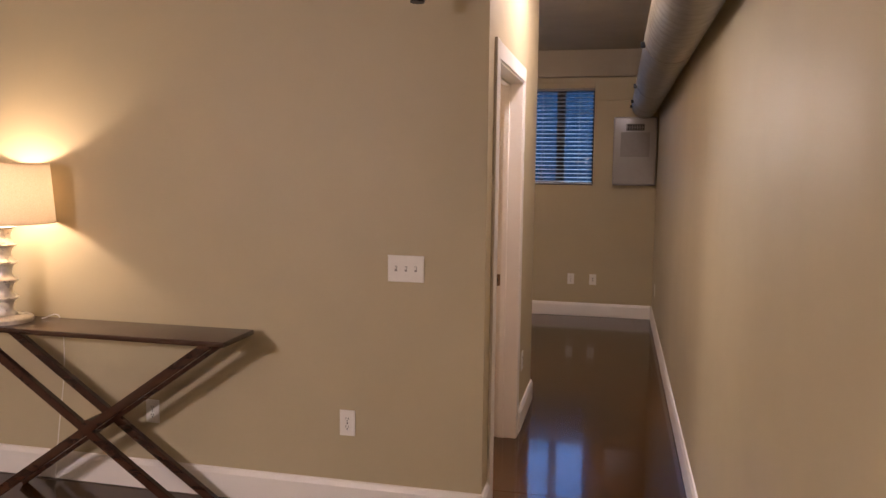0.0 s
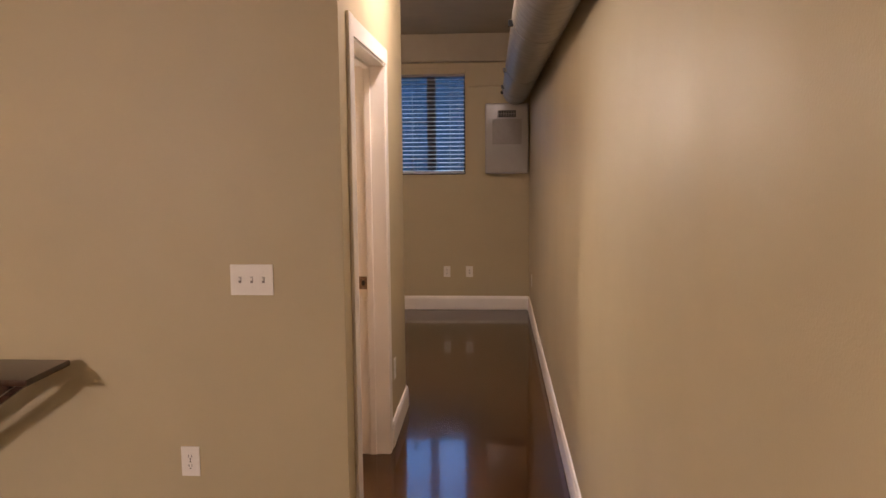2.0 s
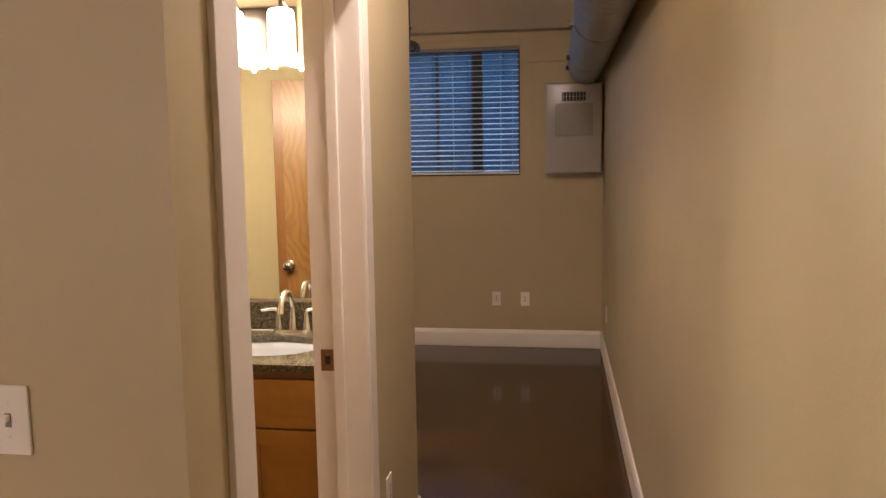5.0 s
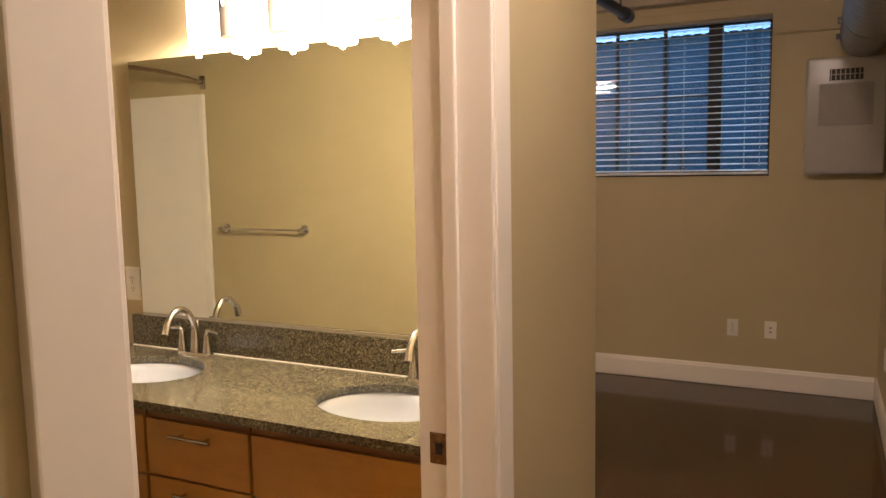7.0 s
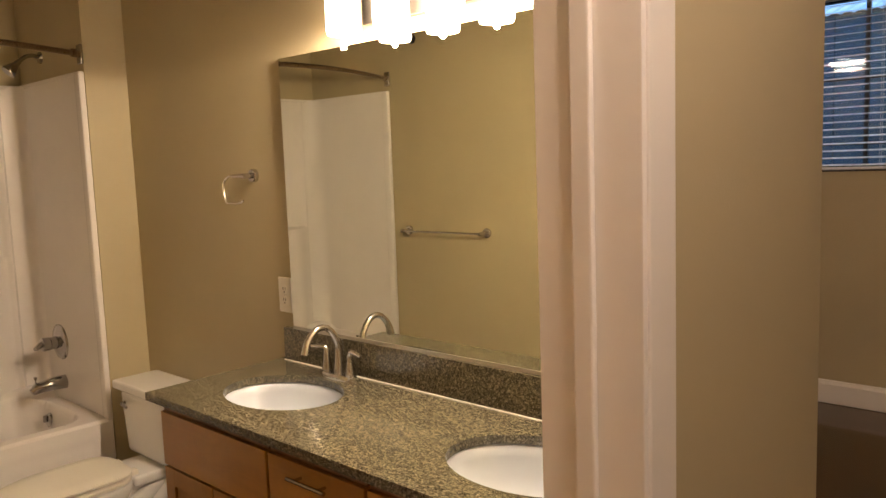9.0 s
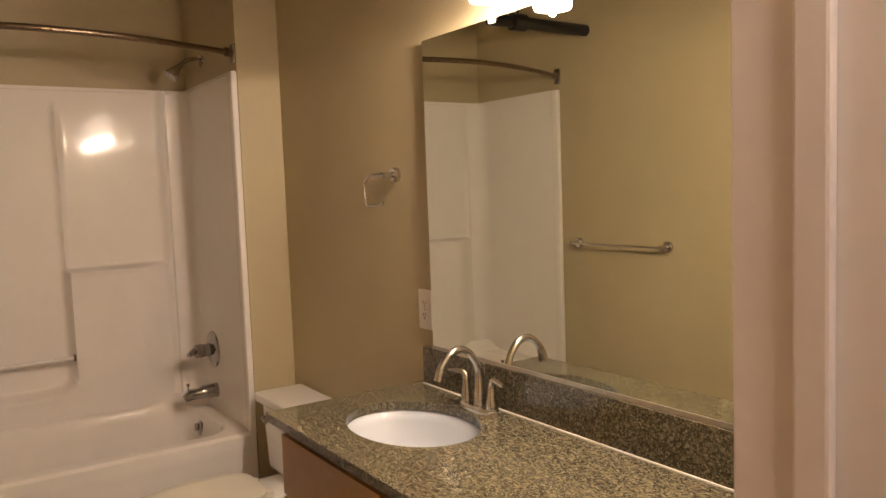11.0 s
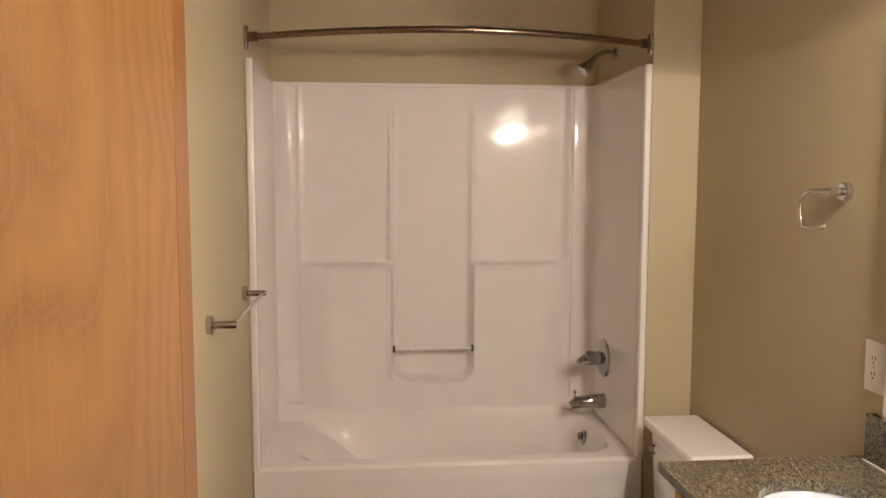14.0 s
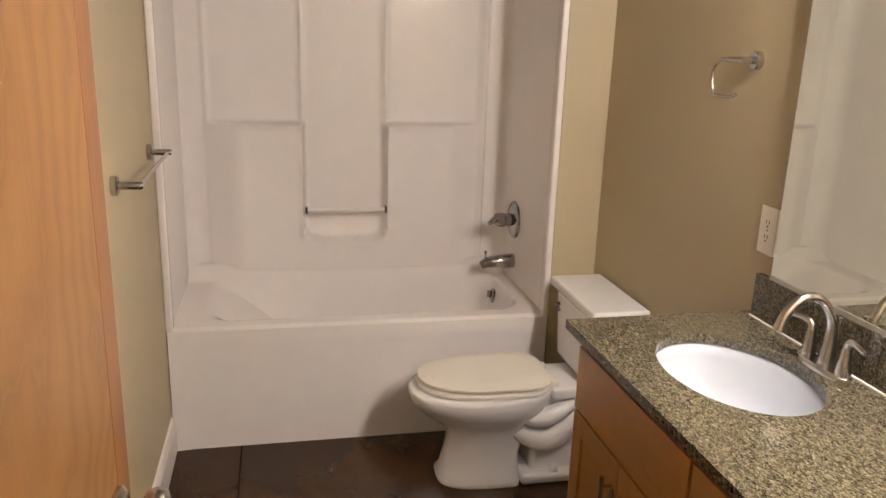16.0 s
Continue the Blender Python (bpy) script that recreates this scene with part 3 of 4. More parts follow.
part("diverter", lathe([(0.004, 0), (0.004, 0.02), (0.008, 0.024), (0.007, 0.034)], (-3.66, VY - 0.135, 0.622), 14), M_CHROME, spout, smooth=40)
over = thing("overflow_plate", (-3.66, 4.80, 0.42), "chrome overflow plate inside the tub", "overflow plate")
part("cover", lathe([(0.037, 0.04), (0.037, -0.008), (0.033, -0.016), (0.020, -0.022)], (-3.66, 4.790, 0.432), 30, axis="y"), M_CHROME, over, smooth=40)
part("trip_lever", bx((-3.666, 4.752, 0.428), (-3.654, 4.770, 0.462), 0.003), M_CHROME, over)
shower = thing("shower_sprayer", (-3.66, VY + 0.02, 2.13), "chrome shower head on a bent arm", "shower head")
part("arm", tube(spline([(-3.66, 4.89, 2.148), (-3.66, 4.855, 2.156), (-3.66, 4.82, 2.146), (-3.66, 4.79, 2.12)], 5), 0.0095, 12), M_CHROME, shower, smooth=60)
part("arm_flange", lathe([(0.028, 0), (0.026, -0.008), (0.012, -0.012)], (-3.66, 4.89, 2.148), 24, axis="y"), M_CHROME, shower, smooth=40)
part("head", tube([(-3.66, 4.795, 2.126), (-3.66, 4.78, 2.11), (-3.66, 4.763, 2.093), (-3.66, 4.748, 2.078), (-3.66, 4.742, 2.072)], [0.012, 0.015, 0.024, 0.032, 0.030], 24), M_CHROME, shower, smooth=40)

# curved shower rod
rod = thing("shower_rod", (-3.2, 4.13, 2.11), "curved oil-rubbed bronze shower curtain rod", "shower rod")
RX = -3.215
rod_pts = [(RX + 0.21 * math.sin(math.pi * k / 40), 3.385 + (4.878 - 3.385) * k / 40, 2.112) for k in range(41)]
part("rod", tube(rod_pts, 0.0125, 14), M_BRONZE, rod, smooth=60)
for y, s in ((YWB, 1), (4.889, -1)):
    f = part("flange", bx((RX - 0.018, min(y, y + 0.014 * s), 2.068), (RX + 0.022, max(y, y + 0.014 * s), 2.152), 0.006, seg=3), M_CHROME, rod, "chrome wall flange", smooth=40)
    part("socket", tube([(RX + 0.002, y + 0.01 * s, 2.112), (RX + 0.022, y + 0.045 * s, 2.112)], 0.018, 16), M_BRONZE, f, smooth=40)

# towel bar on the south wall, ring on the north wall
tb = thing("towel_bar", (-2.78, YWB, 1.20), "brushed nickel towel bar on the wall", "towel bar")
for x in (-2.48, -3.075):
    p = part("post", lathe([(0.011, 0.0), (0.011, 0.075), (0.008, 0.08)], (x, YWB, 1.20), 18, axis="y"), M_NICKEL, tb, smooth=40)
    part("rose", lathe([(0.027, 0), (0.027, 0.014), (0.024, 0.017)], (x, YWB, 1.20), 26, axis="y"), M_NICKEL, p, smooth=30)
part("bar", tube([(-2.47, YWB + 0.068, 1.20), (-3.085, YWB + 0.068, 1.20)], 0.006, 12), M_NICKEL, tb, smooth=40)
tr = thing("towel_ring", (-2.255, YNB, 1.57), "brushed nickel open towel ring on the wall", "towel ring")
part("rose", lathe([(0.025, 0), (0.025, -0.014), (0.022, -0.017)], (-2.252, YNB, 1.572), 26, axis="y"), M_NICKEL, tr, smooth=30)
part("post", tube([(-2.252, YNB, 1.572), (-2.252, YNB - 0.055, 1.572)], 0.010, 14), M_NICKEL, tr, smooth=40)
part("collar", tube([(-2.238, YNB - 0.05, 1.572), (-2.32, YNB - 0.05, 1.572)], [0.0095, 0.0075], 14), M_NICKEL, tr, smooth=40)
part("ring", tube(spline([(-2.31, YNB - 0.05, 1.572), (-2.35, YNB - 0.05, 1.571), (-2.383, YNB - 0.05, 1.55), (-2.388, YNB - 0.05, 1.52), (-2.375, YNB - 0.05, 1.478),
     (-2.345, YNB - 0.05, 1.472), (-2.285, YNB - 0.05, 1.473), (-2.262, YNB - 0.05, 1.482)], 6), 0.0048, 12), M_NICKEL, tr, smooth=60)

# ---- toilet, facing south ----
TCX, TB = -2.875, YNB - 0.012
toilet = thing("toilet", (TCX, TB, 0), "white china two-piece toilet with a closed bone seat", "toilet")


def oval(cy, z, rx, rf, rb, n=48, e=2.25, eb=None):
    pts = []
    for k in range(n):
        a = 2 * math.pi * k / n
        c, s = math.cos(a), math.sin(a)
        q = eb if eb and s > 0 else e
        px = math.copysign(abs(c) ** (2 / q), c) * rx * (1 - (0.22 * abs(s) ** 2 if eb and s > 0 else 0))
        py = math.copysign(abs(s) ** (2 / q), s)
        pts.append((TCX + px, TB + cy + py * (rb if s > 0 else rf), z))
    return pts


part("bowl", rings_mesh([oval(-0.44, 0.0, 0.122, 0.262, 0.05, e=3.0), oval(-0.44, 0.018, 0.124, 0.265, 0.05, e=3.0), oval(-0.44, 0.034, 0.113, 0.250, 0.045, e=3.0), oval(-0.44, 0.12, 0.106, 0.232, 0.04, e=2.6),
     oval(-0.44, 0.20, 0.108, 0.224, 0.07), oval(-0.47, 0.25, 0.132, 0.248, 0.13), oval(-0.50, 0.292, 0.168, 0.276, 0.20), oval(-0.52, 0.33, 0.183, 0.288, 0.24),
     oval(-0.52, 0.362, 0.187, 0.292, 0.25), oval(-0.52, 0.374, 0.184, 0.288, 0.25), oval(-0.52, 0.378, 0.172, 0.276, 0.24)]), M_CHINA, toilet, smooth=60)
part("trapway", tube(spline([(TCX + 0.055, TB - 0.50, 0.265), (TCX + 0.085, TB - 0.40, 0.205), (TCX + 0.092, TB - 0.32, 0.175), (TCX + 0.09, TB - 0.25, 0.20), (TCX + 0.085, TB - 0.19, 0.27), (TCX + 0.06, TB - 0.13, 0.32)], 5),
     [0.030 + 0.016 * math.sin(math.pi * k / 25) for k in range(26)], 16), M_CHINA, toilet, smooth=60)
part("trapway", tube(spline([(TCX - 0.055, TB - 0.50, 0.265), (TCX - 0.085, TB - 0.40, 0.205), (TCX - 0.092, TB - 0.32, 0.175), (TCX - 0.09, TB - 0.25, 0.20), (TCX - 0.085, TB - 0.19, 0.27), (TCX - 0.06, TB - 0.13, 0.32)], 5),
     [0.030 + 0.016 * math.sin(math.pi * k / 25) for k in range(26)], 16), M_CHINA, toilet, smooth=60)
for sx in (1, -1):
    part("trapway_fold", tube(spline([(TCX + 0.075 * sx, TB - 0.50, 0.315), (TCX + 0.105 * sx, TB - 0.41, 0.285), (TCX + 0.10 * sx, TB - 0.32, 0.265), (TCX + 0.085 * sx, TB - 0.22, 0.305), (TCX + 0.07 * sx, TB - 0.14, 0.345)], 6),
         [0.022 + 0.014 * math.sin(math.pi * k / 24) for k in range(25)], 14), M_CHINA, toilet, smooth=60)
part("rear_body", bx((TCX - 0.085, TB - 0.36, 0.0), (TCX + 0.085, TB - 0.08, 0.36), 0.03, seg=4), M_CHINA, toilet, smooth=50)
part("foot", bx((TCX - 0.125, TB - 0.40, 0.0), (TCX + 0.125, TB - 0.10, 0.045), 0.018, seg=3), M_CHINA, toilet, smooth=50)
for s in (1, -1):
    part("bolt_cap", lathe([(0.017, 0.0), (0.016, 0.015), (0.009, 0.024)], (TCX + 0.103 * s, TB - 0.27, 0.045), 18), M_CHINA, toilet, smooth=50)
part("deck", bx((TCX - 0.12, TB - 0.30, 0.34), (TCX + 0.12, TB - 0.02, 0.384), 0.015, seg=3), M_CHINA, toilet, smooth=50)
part("seat", rings_mesh([oval(-0.51, 0.380, 0.158, 0.262, 0.21, eb=5), oval(-0.51, 0.384, 0.168, 0.272, 0.215, eb=5), oval(-0.51, 0.395, 0.169, 0.273, 0.215, eb=5),
     oval(-0.51, 0.400, 0.163, 0.267, 0.21, eb=5), oval(-0.51, 0.401, 0.145, 0.248, 0.195, eb=5)]), M_SEAT, toilet, "bone coloured plastic seat", smooth=40)
lid = part("lid", rings_mesh([oval(-0.51, 0.405, 0.142, 0.244, 0.195, eb=6), oval(-0.51, 0.406, 0.156, 0.259, 0.21, eb=6), oval(-0.51, 0.410, 0.166, 0.268, 0.215, eb=6), oval(-0.51, 0.418, 0.167, 0.269, 0.215, eb=6),
     oval(-0.51, 0.424, 0.154, 0.255, 0.203, eb=6), oval(-0.51, 0.427, 0.10, 0.175, 0.15, eb=6)]), M_SEAT, toilet, "closed bone coloured lid", smooth=50)
for s in (1, -1):
    part("hinge", bx((TCX + 0.07 * s - 0.02, TB - 0.305, 0.376), (TCX + 0.07 * s + 0.02, TB - 0.268, 0.404), 0.007, seg=3), M_SEAT, lid, smooth=40)
tank_bm = bx((-0.20, -0.195, 0.39), (0.20, -0.01, 0.672), 0.028, seg=4)
for v in tank_bm.verts:
    k = (0.672 - v.co.z) / 0.28
    v.co.x = v.co.x * (1 - 0.07 * k) + TCX
    v.co.y = v.co.y * (1 - 0.06 * k) + TB
part("tank", tank_bm, M_CHINA, toilet, smooth=50)
part("tank_lid", bx((TCX - 0.222, TB - 0.215, 0.672), (TCX + 0.222, TB - 0.002, 0.712), 0.013, seg=4), M_CHINA, toilet, smooth=40)
part("flush_lever", tube([(TCX - 0.14, TB - 0.20, 0.62), (TCX - 0.14, TB - 0.215, 0.62), (TCX - 0.09, TB - 0.218, 0.612)], [0.01, 0.008, 0.006], 10), M_CHROME, toilet, smooth=50)

# ---- vanity: three cabinet units under one granite top ----
CY, CZ0, CZ1 = 4.535, 0.880, 0.905     # front edge, underside, top
FY = CY + 0.028                        # cabinet faces


def pull(parent, a, b):
    """A bar pull on two posts, from a to b."""
    a, b = Vector(a), Vector(b)
    h = part("handle", tube([a, b], 0.0055, 12), M_NICKEL, parent, "brushed nickel bar pull", smooth=40)
    for k in (0.18, 0.82):
        p = a.lerp(b, k)
        part("post", tube([p, p + Vector((0, 0.026, 0))], 0.004, 10), M_NICKEL, h, smooth=40)


def shaker(name, x0, x1, z0, z1, parent, frame_w=0.055):
    d = part(name, boxes(((x0, FY, z0), (x0 + frame_w, FY + 0.019, z1)), ((x1 - frame_w, FY, z0), (x1, FY + 0.019, z1)),
             ((x0 + frame_w, FY, z0), (x1 - frame_w, FY + 0.019, z0 + frame_w)), ((x0 + frame_w, FY, z1 - frame_w), (x1 - frame_w, FY + 0.019, z1)), bevel=0.0015), M_CAB, parent)
    part("panel", bx((x0 + frame_w - 0.004, FY + 0.008, z0 + frame_w - 0.004), (x1 - frame_w + 0.004, FY + 0.016, z1 - frame_w + 0.004)), M_CAB, d)
    return d


def vanity_unit(kind, x0, x1, label):
    u = thing("vanity_cabinet", ((x0 + x1) / 2, 4.82, 0), label, "cabinet", "vanity cabinets")
    part("side_panel", bx((x0, FY + 0.02, 0.10), (x0 + 0.018, YNB - 0.002, CZ0 - 0.001)), M_CAB, u)
    part("side_panel", bx((x1 - 0.018, FY + 0.02, 0.10), (x1, YNB - 0.002, CZ0 - 0.001)), M_CAB, u)
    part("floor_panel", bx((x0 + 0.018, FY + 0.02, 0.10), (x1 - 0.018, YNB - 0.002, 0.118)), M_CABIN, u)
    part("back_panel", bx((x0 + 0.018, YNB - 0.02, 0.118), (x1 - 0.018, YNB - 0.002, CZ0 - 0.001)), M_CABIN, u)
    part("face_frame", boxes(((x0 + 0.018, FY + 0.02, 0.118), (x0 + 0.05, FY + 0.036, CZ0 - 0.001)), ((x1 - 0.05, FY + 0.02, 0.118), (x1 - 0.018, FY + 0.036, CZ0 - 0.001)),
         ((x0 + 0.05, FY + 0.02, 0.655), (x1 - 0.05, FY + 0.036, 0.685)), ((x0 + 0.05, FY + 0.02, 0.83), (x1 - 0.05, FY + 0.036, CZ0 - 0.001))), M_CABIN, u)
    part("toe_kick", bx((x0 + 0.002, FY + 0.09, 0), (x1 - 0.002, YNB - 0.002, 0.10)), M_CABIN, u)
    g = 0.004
    # dark strip paints the shadow gap between granite and fronts
    part("gap_shade_rail", bx((x0 + g, FY + 0.012, 0.846), (x1 - g, FY + 0.022, CZ0 - 0.002)), M_CABIN, u)
    if kind == "drawers":
        zs = [0.845, 0.668, 0.492, 0.312, 0.125]
        for z1, z0 in zip(zs, zs[1:]):
            d = part("drawer_front", bx((x0 + g, FY, z0 + 0.008), (x1 - g, FY + 0.019, z1), 0.002), M_CAB, u)
            zc = z1 - 0.035
            pull(d, ((x0 + x1) / 2 - 0.075, FY - 0.026, zc), ((x0 + x1) / 2 + 0.075, FY - 0.026, zc))
    else:
        part("false_front", bx((x0 + g, FY, 0.672), (x1 - g, FY + 0.019, 0.845), 0.002), M_CAB, u)
        xm = (x0 + x1) / 2
        a = shaker("cabinet_door", x0 + g, xm - 0.002, 0.125, 0.664, u)
        b = shaker("cabinet_door", xm + 0.002, x1 - g, 0.125, 0.664, u)
        pull(a, (xm - 0.028, FY - 0.026, 0.62), (xm - 0.028, FY - 0.026, 0.47))
        pull(b, (xm + 0.028, FY - 0.026, 0.62), (xm + 0.028, FY - 0.026, 0.47))
    return u


vanity_unit("end", -2.095, -1.520, "honey maple sink cabinet with two shaker doors beside the toilet")
vanity_unit("drawers", -1.517, -1.125, "honey maple drawer cabinet between the sinks")
vanity_unit("sink", -1.122, -0.535, "honey maple sink cabinet with two shaker doors near the doorway")

SINKS = ((-1.772, 4.806), (-0.825, 4.806))
SA, SB = 0.220, 0.163


def hole_ring(cx, cy, k, z, n=48):
    return [(cx + SA * k * math.cos(2 * math.pi * i / n), cy + SB * k * math.sin(2 * math.pi * i / n), z) for i in range(n)]


def counter_mesh():
    """A slab with two oval cut-outs and a polished front edge."""
    bm = bmesh.new()
    x0, x1, y0, y1 = -2.13, XB - 0.002, CY, YNB - 0.002
    cuts = [x0, -1.772 - 0.30, -1.772 + 0.30, -0.825 - 0.28, -0.825 + 0.28, x1]
    n = 48
    for i in range(5):
        a, b = cuts[i], cuts[i + 1]
        if i in (0, 2, 4):
            bx((a, y0, CZ0), (b, y1, CZ1), 0, bm)
            continue
        cx, cy = SINKS[i // 2]
        inner = hole_ring(cx, cy, 1.0, CZ1, n)
        outer = []
        for k in range(n):
            t = 2 * math.pi * k / n
            c, s = math.cos(t), math.sin(t)
            lim = min((b - cx) / c if c > 1e-6 else 9, (a - cx) / c if c < -1e-6 else 9, (y1 - cy) / s if s > 1e-6 else 9, (y0 - cy) / s if s < -1e-6 else 9)
            outer.append([cx + c * lim, cy + s * lim, CZ1])
        for px, py in ((a, y0), (a, y1), (b, y0), (b, y1)):
            near = min(outer, key=lambda p: (p[0] - px) ** 2 + (p[1] - py) ** 2)
            near[0], near[1] = px, py
        ir = [bm.verts.new(p) for p in inner]
        orr = [bm.verts.new(p) for p in outer]
        il = [bm.verts.new((p[0], p[1], CZ0)) for p in inner]
        ol = [bm.verts.new((p[0], p[1], CZ0)) for p in outer]
        for k in range(n):
            j = (k + 1) % n
            bm.faces.new((orr[k], orr[j], ir[j], ir[k]))
            bm.faces.new((ir[k], ir[j], il[j], il[k]))
            bm.faces.new((orr[k], ol[k], ol[j], orr[j]))
            bm.faces.new((ol[k], il[k], il[j], ol[j]))
    bmesh.ops.remove_doubles(bm, verts=bm.verts, dist=0.0004)
    bmesh.ops.recalc_face_normals(bm, faces=bm.faces)
    return bm


top = thing("countertop", (-1.32, 4.8, CZ0), "polished olive granite vanity top with two oval cut-outs", "countertop")
part("slab", counter_mesh(), M_GRAN, top)
part("backsplash", bx((-2.10, YNB - 0.022, CZ1), (XB - 0.002, YNB - 0.002, 1.024), 0.0015), M_GRAN, top)


part("caulk", bx((-2.10, YNB - 0.0255, CZ1), (XB - 0.002, YNB - 0.0222, CZ1 + 0.0035)), M_PLATE, top, "pale bead of caulk")


def wash_basin(cx, cy, label):
    s = thing("sink", (cx, cy, CZ0), label, "sink", "vanity sinks")
    prof = [(1.06, 0.0), (1.0, -0.004), (0.97, -0.03), (0.90, -0.075), (0.74, -0.115), (0.45, -0.138), (0.14, -0.146)]
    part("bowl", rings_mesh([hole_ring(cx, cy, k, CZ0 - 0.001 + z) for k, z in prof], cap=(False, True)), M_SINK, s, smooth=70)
    d = part("drain", lathe([(0.026, 0), (0.026, 0.004), (0.018, 0.005)], (cx, cy, CZ0 - 0.147), 24), M_CHROME, s, smooth=40)
    part("stopper", lathe([(0.016, 0.004), (0.015, 0.010), (0.006, 0.012)], (cx, cy, CZ0 - 0.147), 20), M_CHROME, d, smooth=40)
    part("overflow_hole", lathe([(0.006, 0), (0.006, 0.003)], (cx, cy - SB * 0.935, CZ0 - 0.05), 12, axis="y"), M_SLOT, s)


for c in SINKS:
    wash_basin(*c, "white oval undermount sink in the granite top")


def faucet(x):
    f = thing("faucet", (x, 0, 0), "brushed nickel two-handle gooseneck faucet", "faucet", "vanity faucets")
    y = 5.004
    n = 36
    base = []
    for z, k in ((CZ1, 1.0), (CZ1 + 0.014, 1.0), (CZ1 + 0.019, 0.9)):
        base.append([(x + math.copysign(abs(math.cos(a)) ** 0.7, math.cos(a)) * 0.082 * k, y + math.sin(a) * 0.027 * k, z) for a in [2 * math.pi * i / n for i in range(n)]])
    part("base_plate", rings_mesh(base), M_NICKEL, f, smooth=40)
    pts = spline([(x, y, CZ1 + 0.015), (x, y + 0.004, CZ1 + 0.07), (x, y - 0.002, CZ1 + 0.125), (x, y - 0.035, CZ1 + 0.172), (x, y - 0.08, CZ1 + 0.178), (x, y - 0.118, CZ1 + 0.145), (x, y - 0.132, CZ1 + 0.105)], 6)
    m = len(pts)
    part("spout", tube(pts, [0.018 - 0.0075 * smooth01(k / m, 0, 0.35) + 0.0035 * smooth01(k / m, 0.75, 1.0) for k in range(m)], 18), M_NICKEL, f, smooth=60)
    part("lift_rod", tube([(x, y + 0.022, CZ1 + 0.01), (x, y + 0.022, CZ1 + 0.12), (x, y + 0.022, CZ1 + 0.128)], [0.003, 0.003, 0.006], 10), M_NICKEL, f, smooth=40)
    for s in (1, -1):
        h = part("valve_body", lathe([(0.018, 0.012), (0.017, 0.03), (0.0115, 0.06), (0.0105, 0.078)], (x + 0.058 * s, y, CZ1), 22), M_NICKEL, f, smooth=50)
        part("lever", tube(spline([(x + 0.058 * s, y, CZ1 + 0.065), (x + 0.060 * s, y, CZ1 + 0.087), (x + 0.075 * s, y - 0.004, CZ1 + 0.099), (x + 0.125 * s, y - 0.012, CZ1 + 0.094)], 6),
             [0.0115 - 0.006 * k / 18 for k in range(19)], 14), M_NICKEL, h, smooth=60)


for c in SINKS:
    faucet(c[0] + 0.034)

# ---- mirror and vanity light ----
mirror = thing("mirror", (-1.32, YNB, 1.03), "large frameless wall mirror over the vanity", "mirror")
def leaned(bm):
    """The glass stands a little off the wall at its far end."""
    bmesh.ops.rotate(bm, verts=bm.verts, cent=(XB - 0.05, YNB, 0), matrix=Matrix.Rotation(radians(0.45), 3, "Z"))
    return bm


part("glass", leaned(bx((-2.042, YNB - 0.007, 1.034), (XB - 0.05, YNB - 0.001, 1.968))), M_MIRROR, mirror)
part("bottom_channel", leaned(bx((-2.042, YNB - 0.010, 1.0245), (XB - 0.05, YNB - 0.001, 1.036), 0.001)), M_GASKET, mirror, "thin metal channel under the glass")
for x in (-1.70, -0.85):
    part("clip", bx((x - 0.012, YNB - 0.020, 1.955), (x + 0.012, YNB - 0.001, 1.982), 0.002), M_PLATE, mirror)

light = thing("vanity_light", (-1.175, YNB, 2.1), "brushed nickel vanity light with lit opal glass shades", "wall light")
part("back_plate", bx((-1.60, YNB - 0.025, 2.015), (-0.75, YNB, 2.19), 0.006), M_BACKPLATE, light)
for k in range(5):
    x = -1.575 + 0.2 * k
    a = part("arm", tube(spline([(x, YNB - 0.02, 2.12), (x, YNB - 0.035, 2.16), (x, YNB - 0.07, 2.20), (x, YNB - 0.115, 2.20), (x, YNB - 0.12, 2.16)], 5), 0.008, 10), M_NICKEL, light, smooth=60)
    bl = bpy.data.lights.new("vanity_bulb", "POINT")
    bl.energy, bl.color, bl.shadow_soft_size = BULB_POWER, WARM, 0.008
    bob = new("vanity_bulb", bl)
    bob.location = (x, YNB - 0.12, 1.9665)
    tagged(bob, "lit bulb below the opal shade", "light bulb")
    part("shade", lathe([(0.018, 2.165), (0.044, 2.158), (0.050, 2.145), (0.051, 1.985), (0.048, 1.976), (0.018, 1.976)], (x, YNB - 0.12, 0), 28), M_BULB, a, "lit white opal glass shade", smooth=50)

bp = thing("sprinkler_pipe", (-3.0, 3.9, 2.3), "black steel sprinkler pipe below the bathroom ceiling", "pipe")
part("pipe", tube([(-3.0, YWB, 2.32), (-3.0, 4.02, 2.32)], 0.03, 16), M_BLACK, bp, smooth=40)
part("coupling", tube([(-3.0, 3.80, 2.32), (-3.0, 3.88, 2.32)], 0.042, 16), M_BLACK, bp, smooth=40)
part("hanger_rod", tube([(-3.0, 3.84, 2.35), (-3.0, 3.84, H)], 0.006, 8), M_BLACK, bp)

